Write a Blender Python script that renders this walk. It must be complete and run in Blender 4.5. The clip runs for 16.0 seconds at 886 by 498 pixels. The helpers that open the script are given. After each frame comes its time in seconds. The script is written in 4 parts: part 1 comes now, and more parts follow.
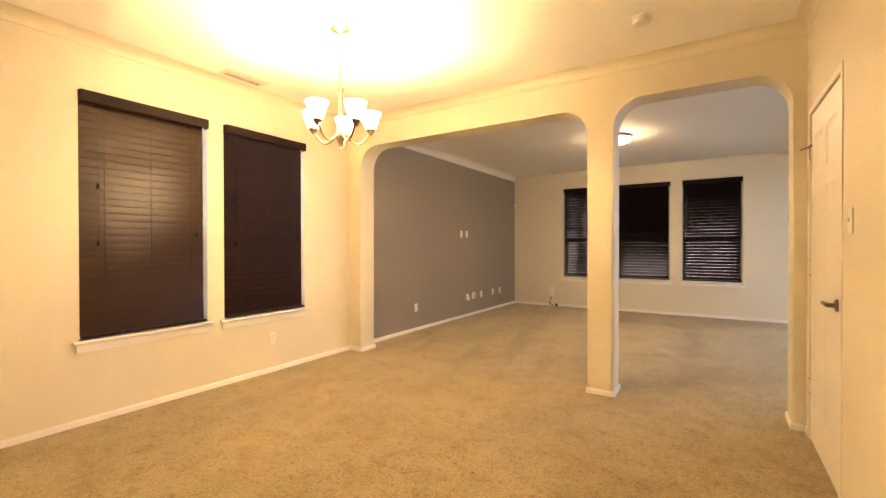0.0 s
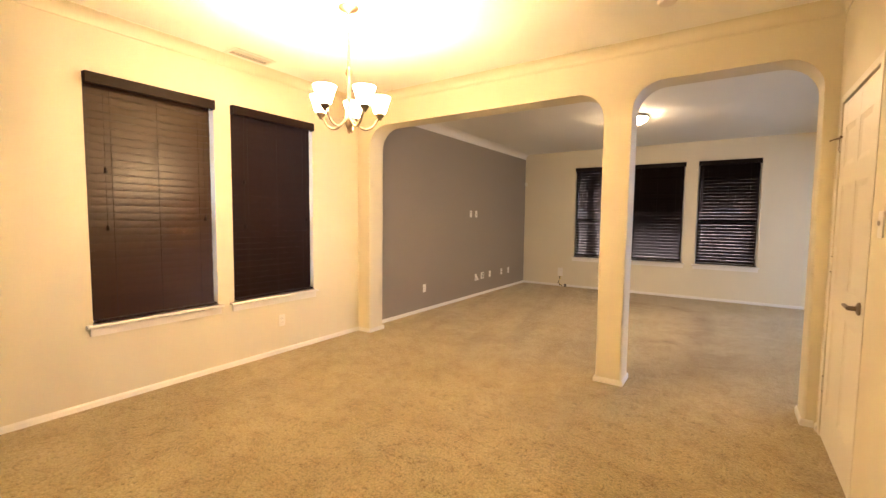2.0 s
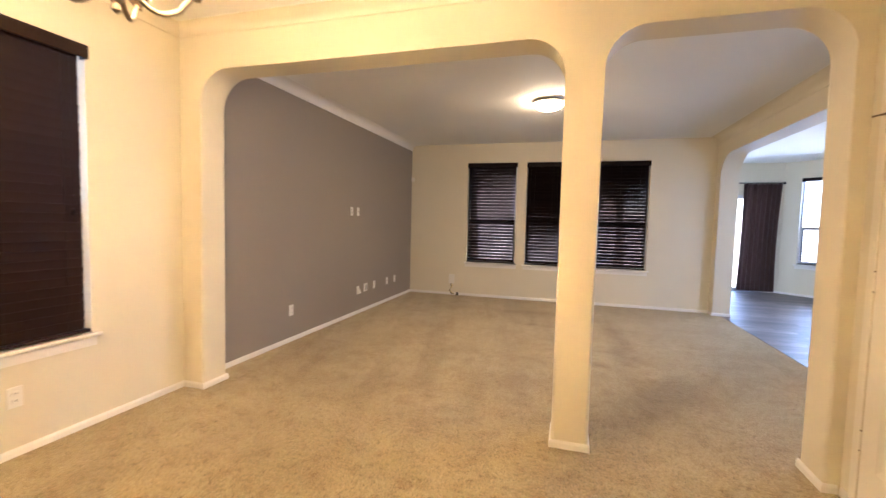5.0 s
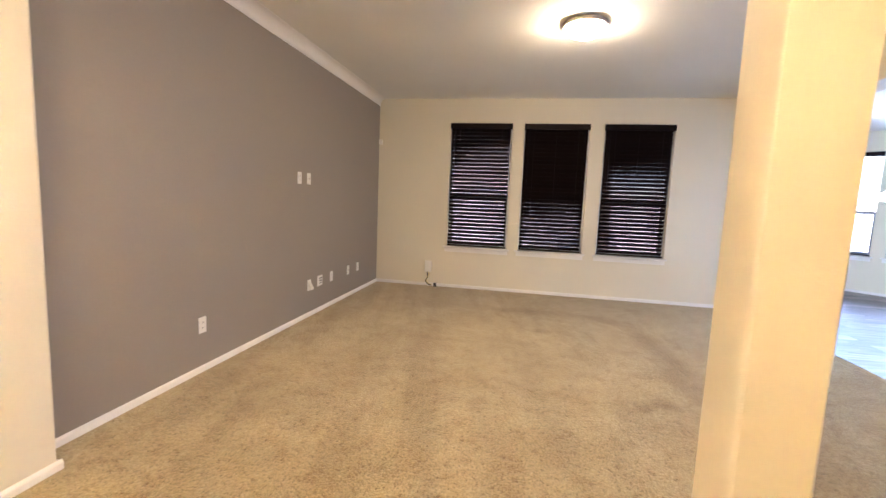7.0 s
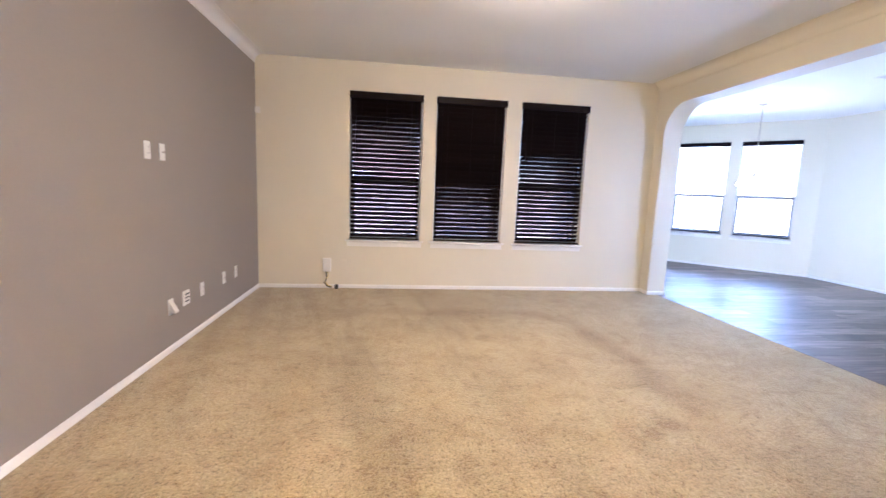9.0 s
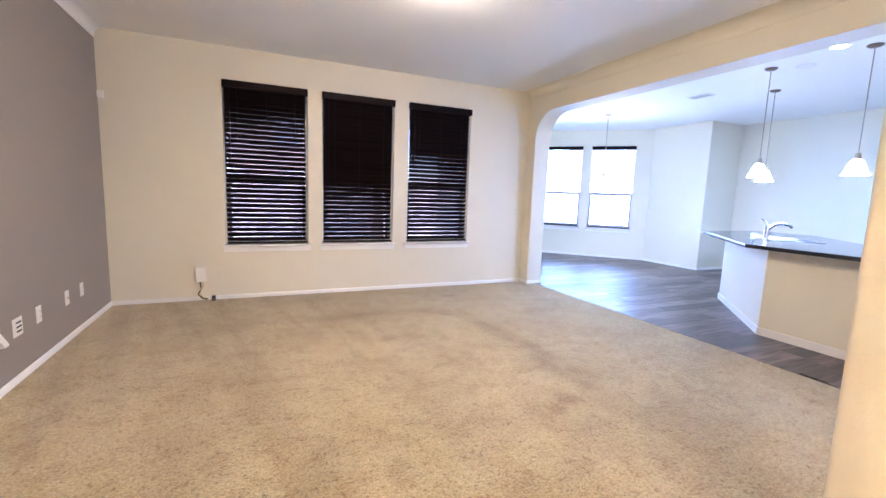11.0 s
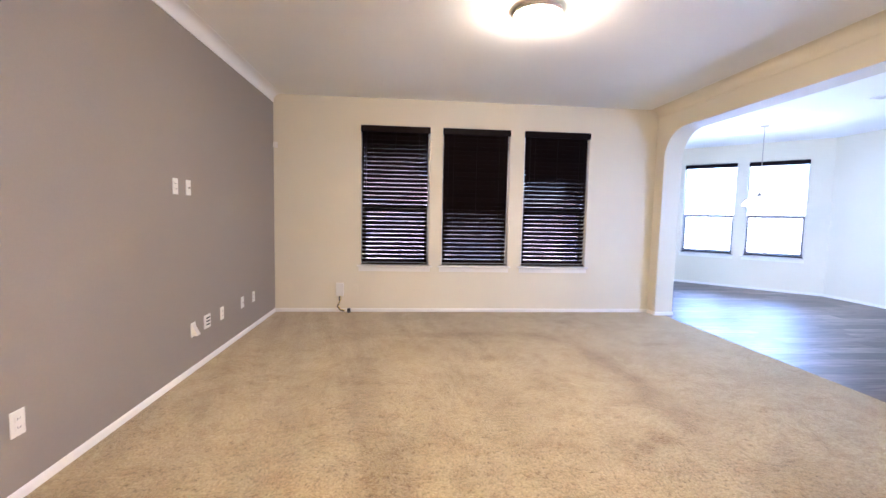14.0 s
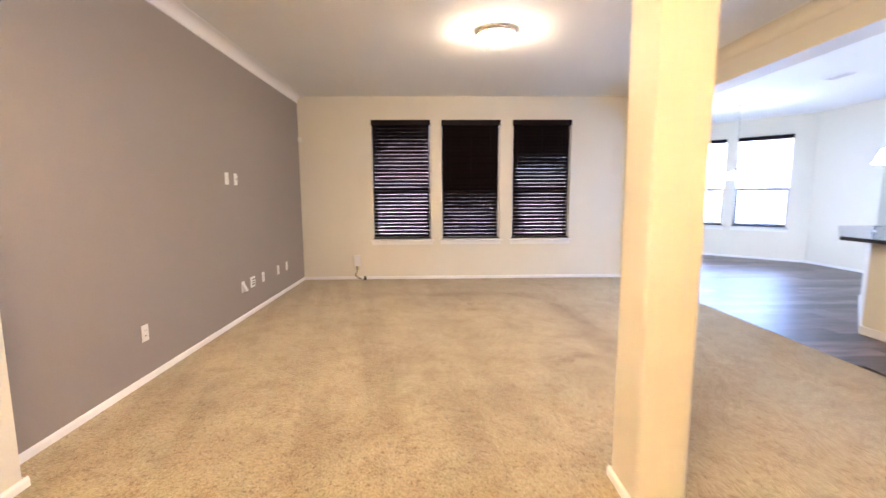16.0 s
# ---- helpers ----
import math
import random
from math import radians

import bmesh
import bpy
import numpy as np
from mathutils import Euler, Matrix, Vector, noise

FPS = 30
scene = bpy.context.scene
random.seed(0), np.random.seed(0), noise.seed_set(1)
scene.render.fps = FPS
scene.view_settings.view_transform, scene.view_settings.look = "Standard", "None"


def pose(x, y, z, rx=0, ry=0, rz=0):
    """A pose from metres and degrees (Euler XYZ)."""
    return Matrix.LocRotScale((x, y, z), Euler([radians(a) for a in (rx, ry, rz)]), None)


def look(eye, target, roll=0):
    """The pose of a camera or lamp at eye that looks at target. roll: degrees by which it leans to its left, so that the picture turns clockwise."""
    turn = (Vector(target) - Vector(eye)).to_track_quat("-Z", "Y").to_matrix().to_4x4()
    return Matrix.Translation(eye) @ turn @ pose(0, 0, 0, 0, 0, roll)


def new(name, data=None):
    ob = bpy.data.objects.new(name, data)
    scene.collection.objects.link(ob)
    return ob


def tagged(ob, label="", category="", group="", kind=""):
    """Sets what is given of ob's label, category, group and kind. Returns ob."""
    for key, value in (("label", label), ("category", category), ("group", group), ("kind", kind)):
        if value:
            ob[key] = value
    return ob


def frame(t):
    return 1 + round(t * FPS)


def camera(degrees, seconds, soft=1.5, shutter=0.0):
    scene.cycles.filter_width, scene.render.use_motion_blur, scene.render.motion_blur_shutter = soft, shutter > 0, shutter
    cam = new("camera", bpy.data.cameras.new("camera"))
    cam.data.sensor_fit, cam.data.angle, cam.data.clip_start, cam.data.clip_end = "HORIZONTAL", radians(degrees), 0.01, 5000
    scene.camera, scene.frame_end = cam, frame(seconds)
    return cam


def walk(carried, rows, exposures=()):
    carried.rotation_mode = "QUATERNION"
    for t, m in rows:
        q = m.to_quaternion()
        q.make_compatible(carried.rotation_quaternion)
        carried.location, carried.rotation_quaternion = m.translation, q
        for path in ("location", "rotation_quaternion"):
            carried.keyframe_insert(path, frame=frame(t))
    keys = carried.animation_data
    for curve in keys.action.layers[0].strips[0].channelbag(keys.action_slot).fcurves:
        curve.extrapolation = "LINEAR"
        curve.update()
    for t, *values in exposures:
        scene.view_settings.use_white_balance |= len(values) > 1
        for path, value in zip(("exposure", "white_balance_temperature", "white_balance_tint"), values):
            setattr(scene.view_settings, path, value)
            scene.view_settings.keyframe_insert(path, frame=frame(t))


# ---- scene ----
cam = camera(92.3, 16.0, shutter=0.5)
PATH = [
    (0, (-0.185, 0.438, 1.252), (-1.268, 2.119, 1.237), -0.1),
    (0.5, (-0.19, 0.443, 1.313), (-1.276, 2.122, 1.297), 0.3),
    (1, (-0.192, 0.451, 1.341), (-1.289, 2.122, 1.275), 0.8),
    (1.5, (-0.201, 0.461, 1.366), (-1.286, 2.14, 1.289), 1.3),
    (2, (-0.219, 0.473, 1.365), (-1.332, 2.129, 1.224), 0.6),
    (2.5, (-0.268, 0.507, 1.374), (-1.348, 2.186, 1.256), 0.9),
    (3, (-0.383, 0.56, 1.374), (-1.412, 2.271, 1.263), 0.9),
    (3.5, (-0.503, 0.683, 1.361), (-1.389, 2.469, 1.191), 1.2),
    (4, (-0.644, 0.96, 1.359), (-1.5, 2.762, 1.221), 1.3),
    (4.5, (-0.82, 1.244, 1.337), (-1.553, 3.095, 1.151), 1.3),
    (4.7, (-0.912, 1.36, 1.339), (-1.564, 3.247, 1.217), 1.3),
    (6.8, (-1.755, 2.832, 1.302), (-2.1, 4.789, 1.079), 2.7),
    (7, (-1.718, 2.914, 1.293), (-2.083, 4.867, 1.066), 2.4),
    (7.5, (-1.9, 3.195, 1.267), (-2.099, 5.167, 1.001), 1.8),
    (8, (-2.094, 3.408, 1.243), (-2.115, 5.388, 0.961), 1.5),
    (8.5, (-2.223, 3.637, 1.238), (-2.147, 5.626, 1.037), 0.9),
    (9, (-2.322, 3.754, 1.263), (-2.074, 5.72, 0.994), 2.3),
    (9.5, (-2.446, 3.809, 1.278), (-1.97, 5.733, 1.011), 2.1),
    (10, (-2.532, 3.841, 1.272), (-1.868, 5.709, 1.005), 2.1),
    (10.2, (-2.537, 3.836, 1.276), (-1.815, 5.684, 1.023), 2.1),
    (11.2, (-2.52, 3.82, 1.272), (-1.71, 5.65, 1.010), 2.0),
    (12.3, (-2.449, 3.789, 1.261), (-1.852, 5.676, 0.973), 1.9),
    (12.5, (-2.402, 3.76, 1.267), (-1.902, 5.675, 0.979), 2.1),
    (13, (-2.322, 3.716, 1.272), (-2.031, 5.676, 1.001), 2.7),
    (13.5, (-2.264, 3.658, 1.293), (-2.056, 5.638, 1.098), 1.8),
    (14, (-2.234, 3.555, 1.285), (-2.065, 5.542, 1.127), 1.2),
    (14.5, (-2.172, 3.342, 1.265), (-2.034, 5.323, 1.031), 1.6),
    (15, (-2.098, 3.135, 1.267), (-1.997, 5.117, 1.022), 1.1),
    (15.5, (-1.981, 2.896, 1.278), (-2.042, 4.879, 1.024), 2.2),
    (16, (-1.912, 2.593, 1.269), (-1.869, 4.578, 1.025), -0.3),
]
walk(cam, [(t, look(eye, target, roll)) for t, eye, target, roll in PATH],
     [(0, 3.60, 6750, 20), (4.5, 3.60, 5750, 21), (7, 3.94, 5400, 19), (9, 4.32, 4950, 23), (12.5, 4.32, 4800, 23), (14.5, 4.30, 5000, 23), (16, 4.26, 5300, 23)])

# ---- light ----
world = bpy.data.worlds.new("sky")
scene.world = world
world.use_nodes = True
wn = world.node_tree.nodes
sky = wn.new("ShaderNodeTexSky")
sky.sky_type, sky.sun_disc = "NISHITA", False
sky.sun_elevation, sky.sun_rotation = radians(61.5), radians(157)
wn["Background"].inputs["Strength"].default_value = 0.15
world.node_tree.links.new(sky.outputs[0], wn["Background"].inputs["Color"])
sun_data = bpy.data.lights.new("sun", "SUN")
sun_data.energy, sun_data.angle, sun_data.color = 4.5, radians(0.6), (1, 0.95, 0.88)
sun = new("sun", sun_data)
sun.matrix_world = look((3, -7, 14), (0, 0, 0))

WARM = (1.0, 0.62, 0.245)
COOL = (0.50, 0.69, 1.0)


# daylight in the opening of the patio door
day = bpy.data.lights.new("patio_daylight", "AREA")
day.shape, day.size, day.size_y, day.energy, day.color = "RECTANGLE", 1.26, 1.9, 7.5, (0.44, 0.63, 1.0)
patio_day = new("patio_daylight", day)
patio_day.matrix_world = look((2.31, 12.345, 1.04), (2.31, 11, 1.04))

# the sky's light in the openings of the two nook windows
for across in (-0.535, 0.535):
    pane_light = bpy.data.lights.new("nook_daylight", "AREA")
    pane_light.shape, pane_light.size, pane_light.size_y, pane_light.energy, pane_light.color = "RECTANGLE", 0.82, 1.68, 5.4, (0.50, 0.66, 1.0)
    nook_day = new("nook_daylight", pane_light)
    cx, cy = 4.16 + across * math.sqrt(0.5) + 0.125, 11.29 - across * math.sqrt(0.5) + 0.125
    nook_day.matrix_world = look((cx, cy, 1.53), (cx - 1, cy - 1, 1.53))


def lamp(name, place, energy, color, radius):
    data = bpy.data.lights.new(name, "POINT")
    data.energy, data.color, data.shadow_soft_size = energy, color, radius
    ob = new(name, data)
    ob.location = place
    return ob


# ---- materials ----
def surface(name, color, rough=0.6, metal=0.0, vary=0.06, fine=60.0, broad=1.5, bump=0.0, bump_scale=200.0, spec=0.5, piece=0.0):
    """A painted or plain surface: broad and fine variation of colour, a little uneven gloss and a fine relief."""
    m = bpy.data.materials.new(name)
    m.use_nodes = True
    n, l = m.node_tree.nodes, m.node_tree.links
    b = n["Principled BSDF"]
    b.inputs["Metallic"].default_value = metal
    b.inputs["Specular IOR Level"].default_value = spec
    co = n.new("ShaderNodeTexCoord")
    big, small = n.new("ShaderNodeTexNoise"), n.new("ShaderNodeTexNoise")
    big.inputs["Scale"].default_value, small.inputs["Scale"].default_value = broad, fine
    big.inputs["Detail"].default_value = small.inputs["Detail"].default_value = 4
    for t in (big, small):
        l.new(co.outputs["Object"], t.inputs["Vector"])
    add = n.new("ShaderNodeMath")
    add.operation = "ADD"
    l.new(big.outputs["Fac"], add.inputs[0])
    l.new(small.outputs["Fac"], add.inputs[1])
    span = n.new("ShaderNodeMapRange")
    span.inputs["From Min"].default_value, span.inputs["From Max"].default_value = 0.6, 1.4
    span.inputs["To Min"].default_value, span.inputs["To Max"].default_value = 1 - vary, 1 + vary
    l.new(add.outputs[0], span.inputs["Value"])
    value = span.outputs[0]
    if piece:
        info = n.new("ShaderNodeObjectInfo")
        each = n.new("ShaderNodeMapRange")
        each.inputs["To Min"].default_value, each.inputs["To Max"].default_value = 1 - piece, 1 + piece
        l.new(info.outputs["Random"], each.inputs["Value"])
        times = n.new("ShaderNodeMath")
        times.operation = "MULTIPLY"
        l.new(value, times.inputs[0])
        l.new(each.outputs[0], times.inputs[1])
        value = times.outputs[0]
    tint = n.new("ShaderNodeVectorMath")
    tint.operation = "SCALE"
    tint.inputs[0].default_value = color
    l.new(value, tint.inputs["Scale"])
    l.new(tint.outputs[0], b.inputs["Base Color"])
    gloss = n.new("ShaderNodeMapRange")
    gloss.inputs["To Min"].default_value, gloss.inputs["To Max"].default_value = max(rough - 0.08, 0.02), min(rough + 0.08, 1)
    l.new(big.outputs["Fac"], gloss.inputs["Value"])
    l.new(gloss.outputs[0], b.inputs["Roughness"])
    if bump:
        relief, grain = n.new("ShaderNodeBump"), n.new("ShaderNodeTexNoise")
        grain.inputs["Scale"].default_value, grain.inputs["Detail"].default_value = bump_scale, 3
        relief.inputs["Strength"].default_value, relief.inputs["Distance"].default_value = bump, 0.004
        l.new(co.outputs["Object"], grain.inputs["Vector"])
        l.new(grain.outputs["Fac"], relief.inputs["Height"])
        l.new(relief.outputs[0], b.inputs["Normal"])
    return m


def glowing(name, color, strength):
    m = bpy.data.materials.new(name)
    m.use_nodes = True
    b = m.node_tree.nodes["Principled BSDF"]
    b.inputs["Base Color"].default_value = (0.85, 0.83, 0.78, 1)
    b.inputs["Roughness"].default_value = 0.35
    b.inputs["Emission Color"].default_value = (*color, 1)
    b.inputs["Emission Strength"].default_value = strength
    return m


def pane_glass(name, tint):
    m = bpy.data.materials.new(name)
    m.use_nodes = True
    n, l = m.node_tree.nodes, m.node_tree.links
    n.remove(n["Principled BSDF"])
    clear, shine, mix, fres = (n.new(k) for k in ("ShaderNodeBsdfTransparent", "ShaderNodeBsdfGlossy", "ShaderNodeMixShader", "ShaderNodeFresnel"))
    clear.inputs["Color"].default_value = (*tint, 1)
    shine.inputs["Roughness"].default_value = 0.02
    fres.inputs["IOR"].default_value = 1.45
    l.new(fres.outputs[0], mix.inputs[0])
    l.new(clear.outputs[0], mix.inputs[1])
    l.new(shine.outputs[0], mix.inputs[2])
    l.new(mix.outputs[0], n["Material Output"].inputs["Surface"])
    return m


def carpet_material():
    m = bpy.data.materials.new("carpet")
    m.use_nodes = True
    n, l = m.node_tree.nodes, m.node_tree.links
    b = n["Principled BSDF"]
    b.inputs["Roughness"].default_value = 0.95
    b.inputs["Specular IOR Level"].default_value = 0.1
    b.inputs["Sheen Weight"].default_value = 0.45
    b.inputs["Sheen Roughness"].default_value = 0.45
    b.inputs["Sheen Tint"].default_value = (1.0, 0.90, 0.74, 1)
    co = n.new("ShaderNodeTexCoord")

    def noise_tex(scale, detail, rough=0.6, stretch=None):
        t = n.new("ShaderNodeTexNoise")
        t.inputs["Scale"].default_value, t.inputs["Detail"].default_value, t.inputs["Roughness"].default_value = scale, detail, rough
        if stretch:
            mp = n.new("ShaderNodeMapping")
            mp.inputs["Scale"].default_value = stretch
            turned = n.new("ShaderNodeMapping")
            turned.inputs["Rotation"].default_value = (0, 0, radians(-12))
            l.new(co.outputs["Object"], turned.inputs["Vector"])
            l.new(turned.outputs[0], mp.inputs["Vector"])
            l.new(mp.outputs[0], t.inputs["Vector"])
        else:
            l.new(co.outputs["Object"], t.inputs["Vector"])
        return t

    def ramp(src, stops):
        r = n.new("ShaderNodeValToRGB")
        r.color_ramp.elements[0].position, r.color_ramp.elements[0].color = stops[0][0], (*stops[0][1], 1)
        r.color_ramp.elements[1].position, r.color_ramp.elements[1].color = stops[-1][0], (*stops[-1][1], 1)
        for p, c in stops[1:-1]:
            r.color_ramp.elements.new(p).color = (*c, 1)
        l.new(src, r.inputs[0])
        return r.outputs[0]

    def mult(a, c, fac):
        x = n.new("ShaderNodeMix")
        x.data_type, x.blend_type = "RGBA", "MULTIPLY"
        x.inputs["Factor"].default_value = fac
        l.new(a, x.inputs["A"])
        l.new(c, x.inputs["B"])
        return x.outputs["Result"]

    tuft = noise_tex(80, 4, 0.7)
    clump = noise_tex(30, 4, 0.65)
    tread = noise_tex(7.5, 4, 0.6)
    wear = noise_tex(1.6, 6, 0.68)
    track = noise_tex(2.4, 4, 0.55, (1.5, 0.10, 1))
    col = ramp(tuft.outputs["Fac"], [(0.32, (0.100, 0.073, 0.034)), (0.42, (0.272, 0.218, 0.115)), (0.53, (0.362, 0.296, 0.163)), (0.67, (0.475, 0.394, 0.232))])
    col = mult(col, ramp(clump.outputs["Fac"], [(0.33, (0.52, 0.47, 0.40)), (0.43, (1, 1, 1)), (0.64, (1.08, 1.07, 1.05))]), 0.9)
    col = mult(col, ramp(tread.outputs["Fac"], [(0.37, (0.78, 0.73, 0.66)), (0.48, (1, 1, 1)), (0.64, (1.08, 1.08, 1.07))]), 0.65)
    col = mult(col, ramp(wear.outputs["Fac"], [(0.36, (0.76, 0.72, 0.66)), (0.56, (1.0, 1.0, 1.0)), (0.66, (1.06, 1.05, 1.04))]), 0.75)

    def vec(op, a, value=None):
        x = n.new("ShaderNodeVectorMath")
        x.operation = op
        l.new(a, x.inputs[0])
        if value is not None:
            x.inputs[1].default_value = value
        return x.outputs["Value" if op == "LENGTH" else "Vector"]

    def span_of(src, a, b, c, d):
        x = n.new("ShaderNodeMapRange")
        x.interpolation_type = "SMOOTHSTEP"
        for key, value in (("From Min", a), ("From Max", b), ("To Min", c), ("To Max", d)):
            x.inputs[key].default_value = value
        l.new(src, x.inputs["Value"])
        return x.outputs[0]

    def scalar(op, a, b):
        x = n.new("ShaderNodeMath")
        x.operation = op
        l.new(a, x.inputs[0])
        if isinstance(b, float):
            x.inputs[1].default_value = b
        else:
            l.new(b, x.inputs[1])
        return x.outputs[0]

    # brush marks of a vacuum cleaner in the pile beside the long wall
    place = n.new("ShaderNodeSeparateXYZ")
    l.new(co.outputs["Object"], place.inputs[0])
    where = scalar("MULTIPLY", span_of(place.outputs["X"], -1.9, -0.9, 0.75, 0.12), span_of(place.outputs["Y"], 3.6, 5.0, 0.25, 1.0))
    brushed = n.new("ShaderNodeMix")
    brushed.data_type, brushed.blend_type = "RGBA", "MULTIPLY"
    l.new(where, brushed.inputs["Factor"])
    l.new(col, brushed.inputs["A"])
    l.new(ramp(track.outputs["Fac"], [(0.41, (0.82, 0.79, 0.75)), (0.48, (1, 1, 1)), (0.58, (1.07, 1.07, 1.06))]), brushed.inputs["B"])
    col = brushed.outputs["Result"]

    # dirt line left round a large rug that once lay here, and a few spots
    wobble = n.new("ShaderNodeMix")
    wobble.data_type, wobble.blend_type = "RGBA", "LINEAR_LIGHT"
    wobble.inputs["Factor"].default_value = 0.11
    blur = noise_tex(1.7, 3)
    l.new(co.outputs["Object"], wobble.inputs["A"])
    l.new(blur.outputs["Color"], wobble.inputs["B"])
    flat = vec("MULTIPLY", wobble.outputs["Result"], (1, 1, 0))
    corner = vec("MAXIMUM", vec("SUBTRACT", vec("ABSOLUTE", vec("SUBTRACT", flat, (-2.3, 6.0, 0))), (1.15, 1.35, 0)), (0, 0, 0))
    off = scalar("ABSOLUTE", scalar("SUBTRACT", vec("LENGTH", corner), 0.70), 0.0)
    line = scalar("MULTIPLY", span_of(off, 0.0, 0.21, 1.0, 0.0), span_of(clump.outputs["Fac"], 0.3, 0.7, 0.6, 1.0))
    line = scalar("MULTIPLY", line, span_of(wear.outputs["Fac"], 0.35, 0.65, 1.0, 0.55))
    sep = n.new("ShaderNodeSeparateXYZ")
    l.new(co.outputs["Object"], sep.inputs[0])
    line = scalar("MULTIPLY", line, span_of(sep.outputs["Y"], 5.0, 6.2, 0.25, 1.0))
    line = scalar("MULTIPLY", line, span_of(sep.outputs["X"], -3.2, -1.6, 0.15, 1.0))
    spots = None
    for x, y, size in ((-0.70, 5.85, 0.09), (-0.86, 5.74, 0.06), (-0.33, 8.56, 0.09), (-1.5, 7.3, 0.07)):
        d = vec("LENGTH", vec("SUBTRACT", flat, (x, y, 0)))
        one = span_of(d, size * 0.3, size * 1.4, 1.0, 0.0)
        spots = one if spots is None else scalar("MAXIMUM", spots, one)
    dirt = scalar("MAXIMUM", line, scalar("MULTIPLY", spots, 0.9))
    soil = n.new("ShaderNodeMix")
    soil.data_type, soil.blend_type = "RGBA", "MULTIPLY"
    l.new(scalar("MULTIPLY", dirt, 0.78), soil.inputs["Factor"])
    l.new(col, soil.inputs["A"])
    soil.inputs["B"].default_value = (0.60, 0.54, 0.48, 1)
    col = soil.outputs["Result"]
    l.new(col, b.inputs["Base Color"])
    relief = n.new("ShaderNodeBump")
    relief.inputs["Strength"].default_value, relief.inputs["Distance"].default_value = 0.55, 0.02
    both = n.new("ShaderNodeMath")
    both.operation = "ADD"
    l.new(tuft.outputs["Fac"], both.inputs[0])
    l.new(clump.outputs["Fac"], both.inputs[1])
    l.new(both.outputs[0], relief.inputs["Height"])
    l.new(relief.outputs[0], b.inputs["Normal"])
    return m


def plank_material():
    m = bpy.data.materials.new("dark plank")
    m.use_nodes = True
    n, l = m.node_tree.nodes, m.node_tree.links
    b = n["Principled BSDF"]
    co, mp, info = n.new("ShaderNodeTexCoord"), n.new("ShaderNodeMapping"), n.new("ShaderNodeObjectInfo")
    mp.inputs["Scale"].default_value = (1.2, 14, 14)
    shift = n.new("ShaderNodeVectorMath")
    shift.operation = "ADD"
    spread = n.new("ShaderNodeMath")
    spread.operation = "MULTIPLY"
    spread.inputs[1].default_value = 37
    l.new(info.outputs["Random"], spread.inputs[0])
    l.new(co.outputs["Object"], mp.inputs["Vector"])
    l.new(mp.outputs[0], shift.inputs[0])
    l.new(spread.outputs[0], shift.inputs[1])
    grain = n.new("ShaderNodeTexNoise")
    grain.inputs["Scale"].default_value, grain.inputs["Detail"].default_value, grain.inputs["Distortion"].default_value = 2.2, 6, 0.6
    l.new(shift.outputs[0], grain.inputs["Vector"])
    r = n.new("ShaderNodeValToRGB")
    r.color_ramp.elements[0].position, r.color_ramp.elements[0].color = 0.36, (0.050, 0.039, 0.033, 1)
    r.color_ramp.elements[1].position, r.color_ramp.elements[1].color = 0.66, (0.195, 0.158, 0.138, 1)
    l.new(grain.outputs["Fac"], r.inputs[0])
    each = n.new("ShaderNodeMapRange")
    each.inputs["To Min"].default_value, each.inputs["To Max"].default_value = 0.5, 1.7
    l.new(info.outputs["Random"], each.inputs["Value"])
    tint = n.new("ShaderNodeVectorMath")
    tint.operation = "SCALE"
    l.new(r.outputs[0], tint.inputs[0])
    l.new(each.outputs[0], tint.inputs["Scale"])
    l.new(tint.outputs[0], b.inputs["Base Color"])
    gl = n.new("ShaderNodeMapRange")
    gl.inputs["To Min"].default_value, gl.inputs["To Max"].default_value = 0.33, 0.54
    l.new(grain.outputs["Fac"], gl.inputs["Value"])
    l.new(gl.outputs[0], b.inputs["Roughness"])
    relief = n.new("ShaderNodeBump")
    relief.inputs["Strength"].default_value, relief.inputs["Distance"].default_value = 0.25, 0.002
    l.new(grain.outputs["Fac"], relief.inputs["Height"])
    l.new(relief.outputs[0], b.inputs["Normal"])
    return m


CREAM = surface("cream wall paint", (0.720, 0.662, 0.508), 0.62, vary=0.02, bump=0.25, bump_scale=120)
GREY = surface("grey wall paint", (0.288, 0.246, 0.196), 0.6, vary=0.03, bump=0.25, bump_scale=120)
CEIL = surface("ceiling paint", (0.905, 0.90, 0.845), 0.8, vary=0.02, bump=0.5, bump_scale=90)
TRIM = surface("white trim paint", (0.82, 0.79, 0.73), 0.4, vary=0.02)
DOOR = surface("white door paint", (0.80, 0.755, 0.64), 0.38, vary=0.025, bump=0.1, bump_scale=160)
PLATE = surface("white plastic", (0.80, 0.77, 0.70), 0.35, vary=0.015)
SLOT = surface("dark slot", (0.03, 0.03, 0.03), 0.5)
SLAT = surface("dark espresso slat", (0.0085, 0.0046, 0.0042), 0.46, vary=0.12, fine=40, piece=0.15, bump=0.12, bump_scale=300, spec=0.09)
# Browner than DARK_SLAT: the chandelier's reflection is put into the base colour.
SHEEN_SLAT = surface("brown wood slat, sheen in colour", (0.029, 0.0118, 0.0045), 0.32, vary=0.15, fine=40, piece=0.12, spec=0.24)
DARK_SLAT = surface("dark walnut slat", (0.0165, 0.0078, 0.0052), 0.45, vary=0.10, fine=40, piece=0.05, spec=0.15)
CORD = surface("brown cord", (0.012, 0.007, 0.005), 0.8)
NICKEL = surface("brushed nickel", (0.42, 0.37, 0.30), 0.32, metal=1.0, vary=0.08)
BRONZE = surface("dark bronze", (0.19, 0.14, 0.10), 0.38, metal=0.8, vary=0.1)
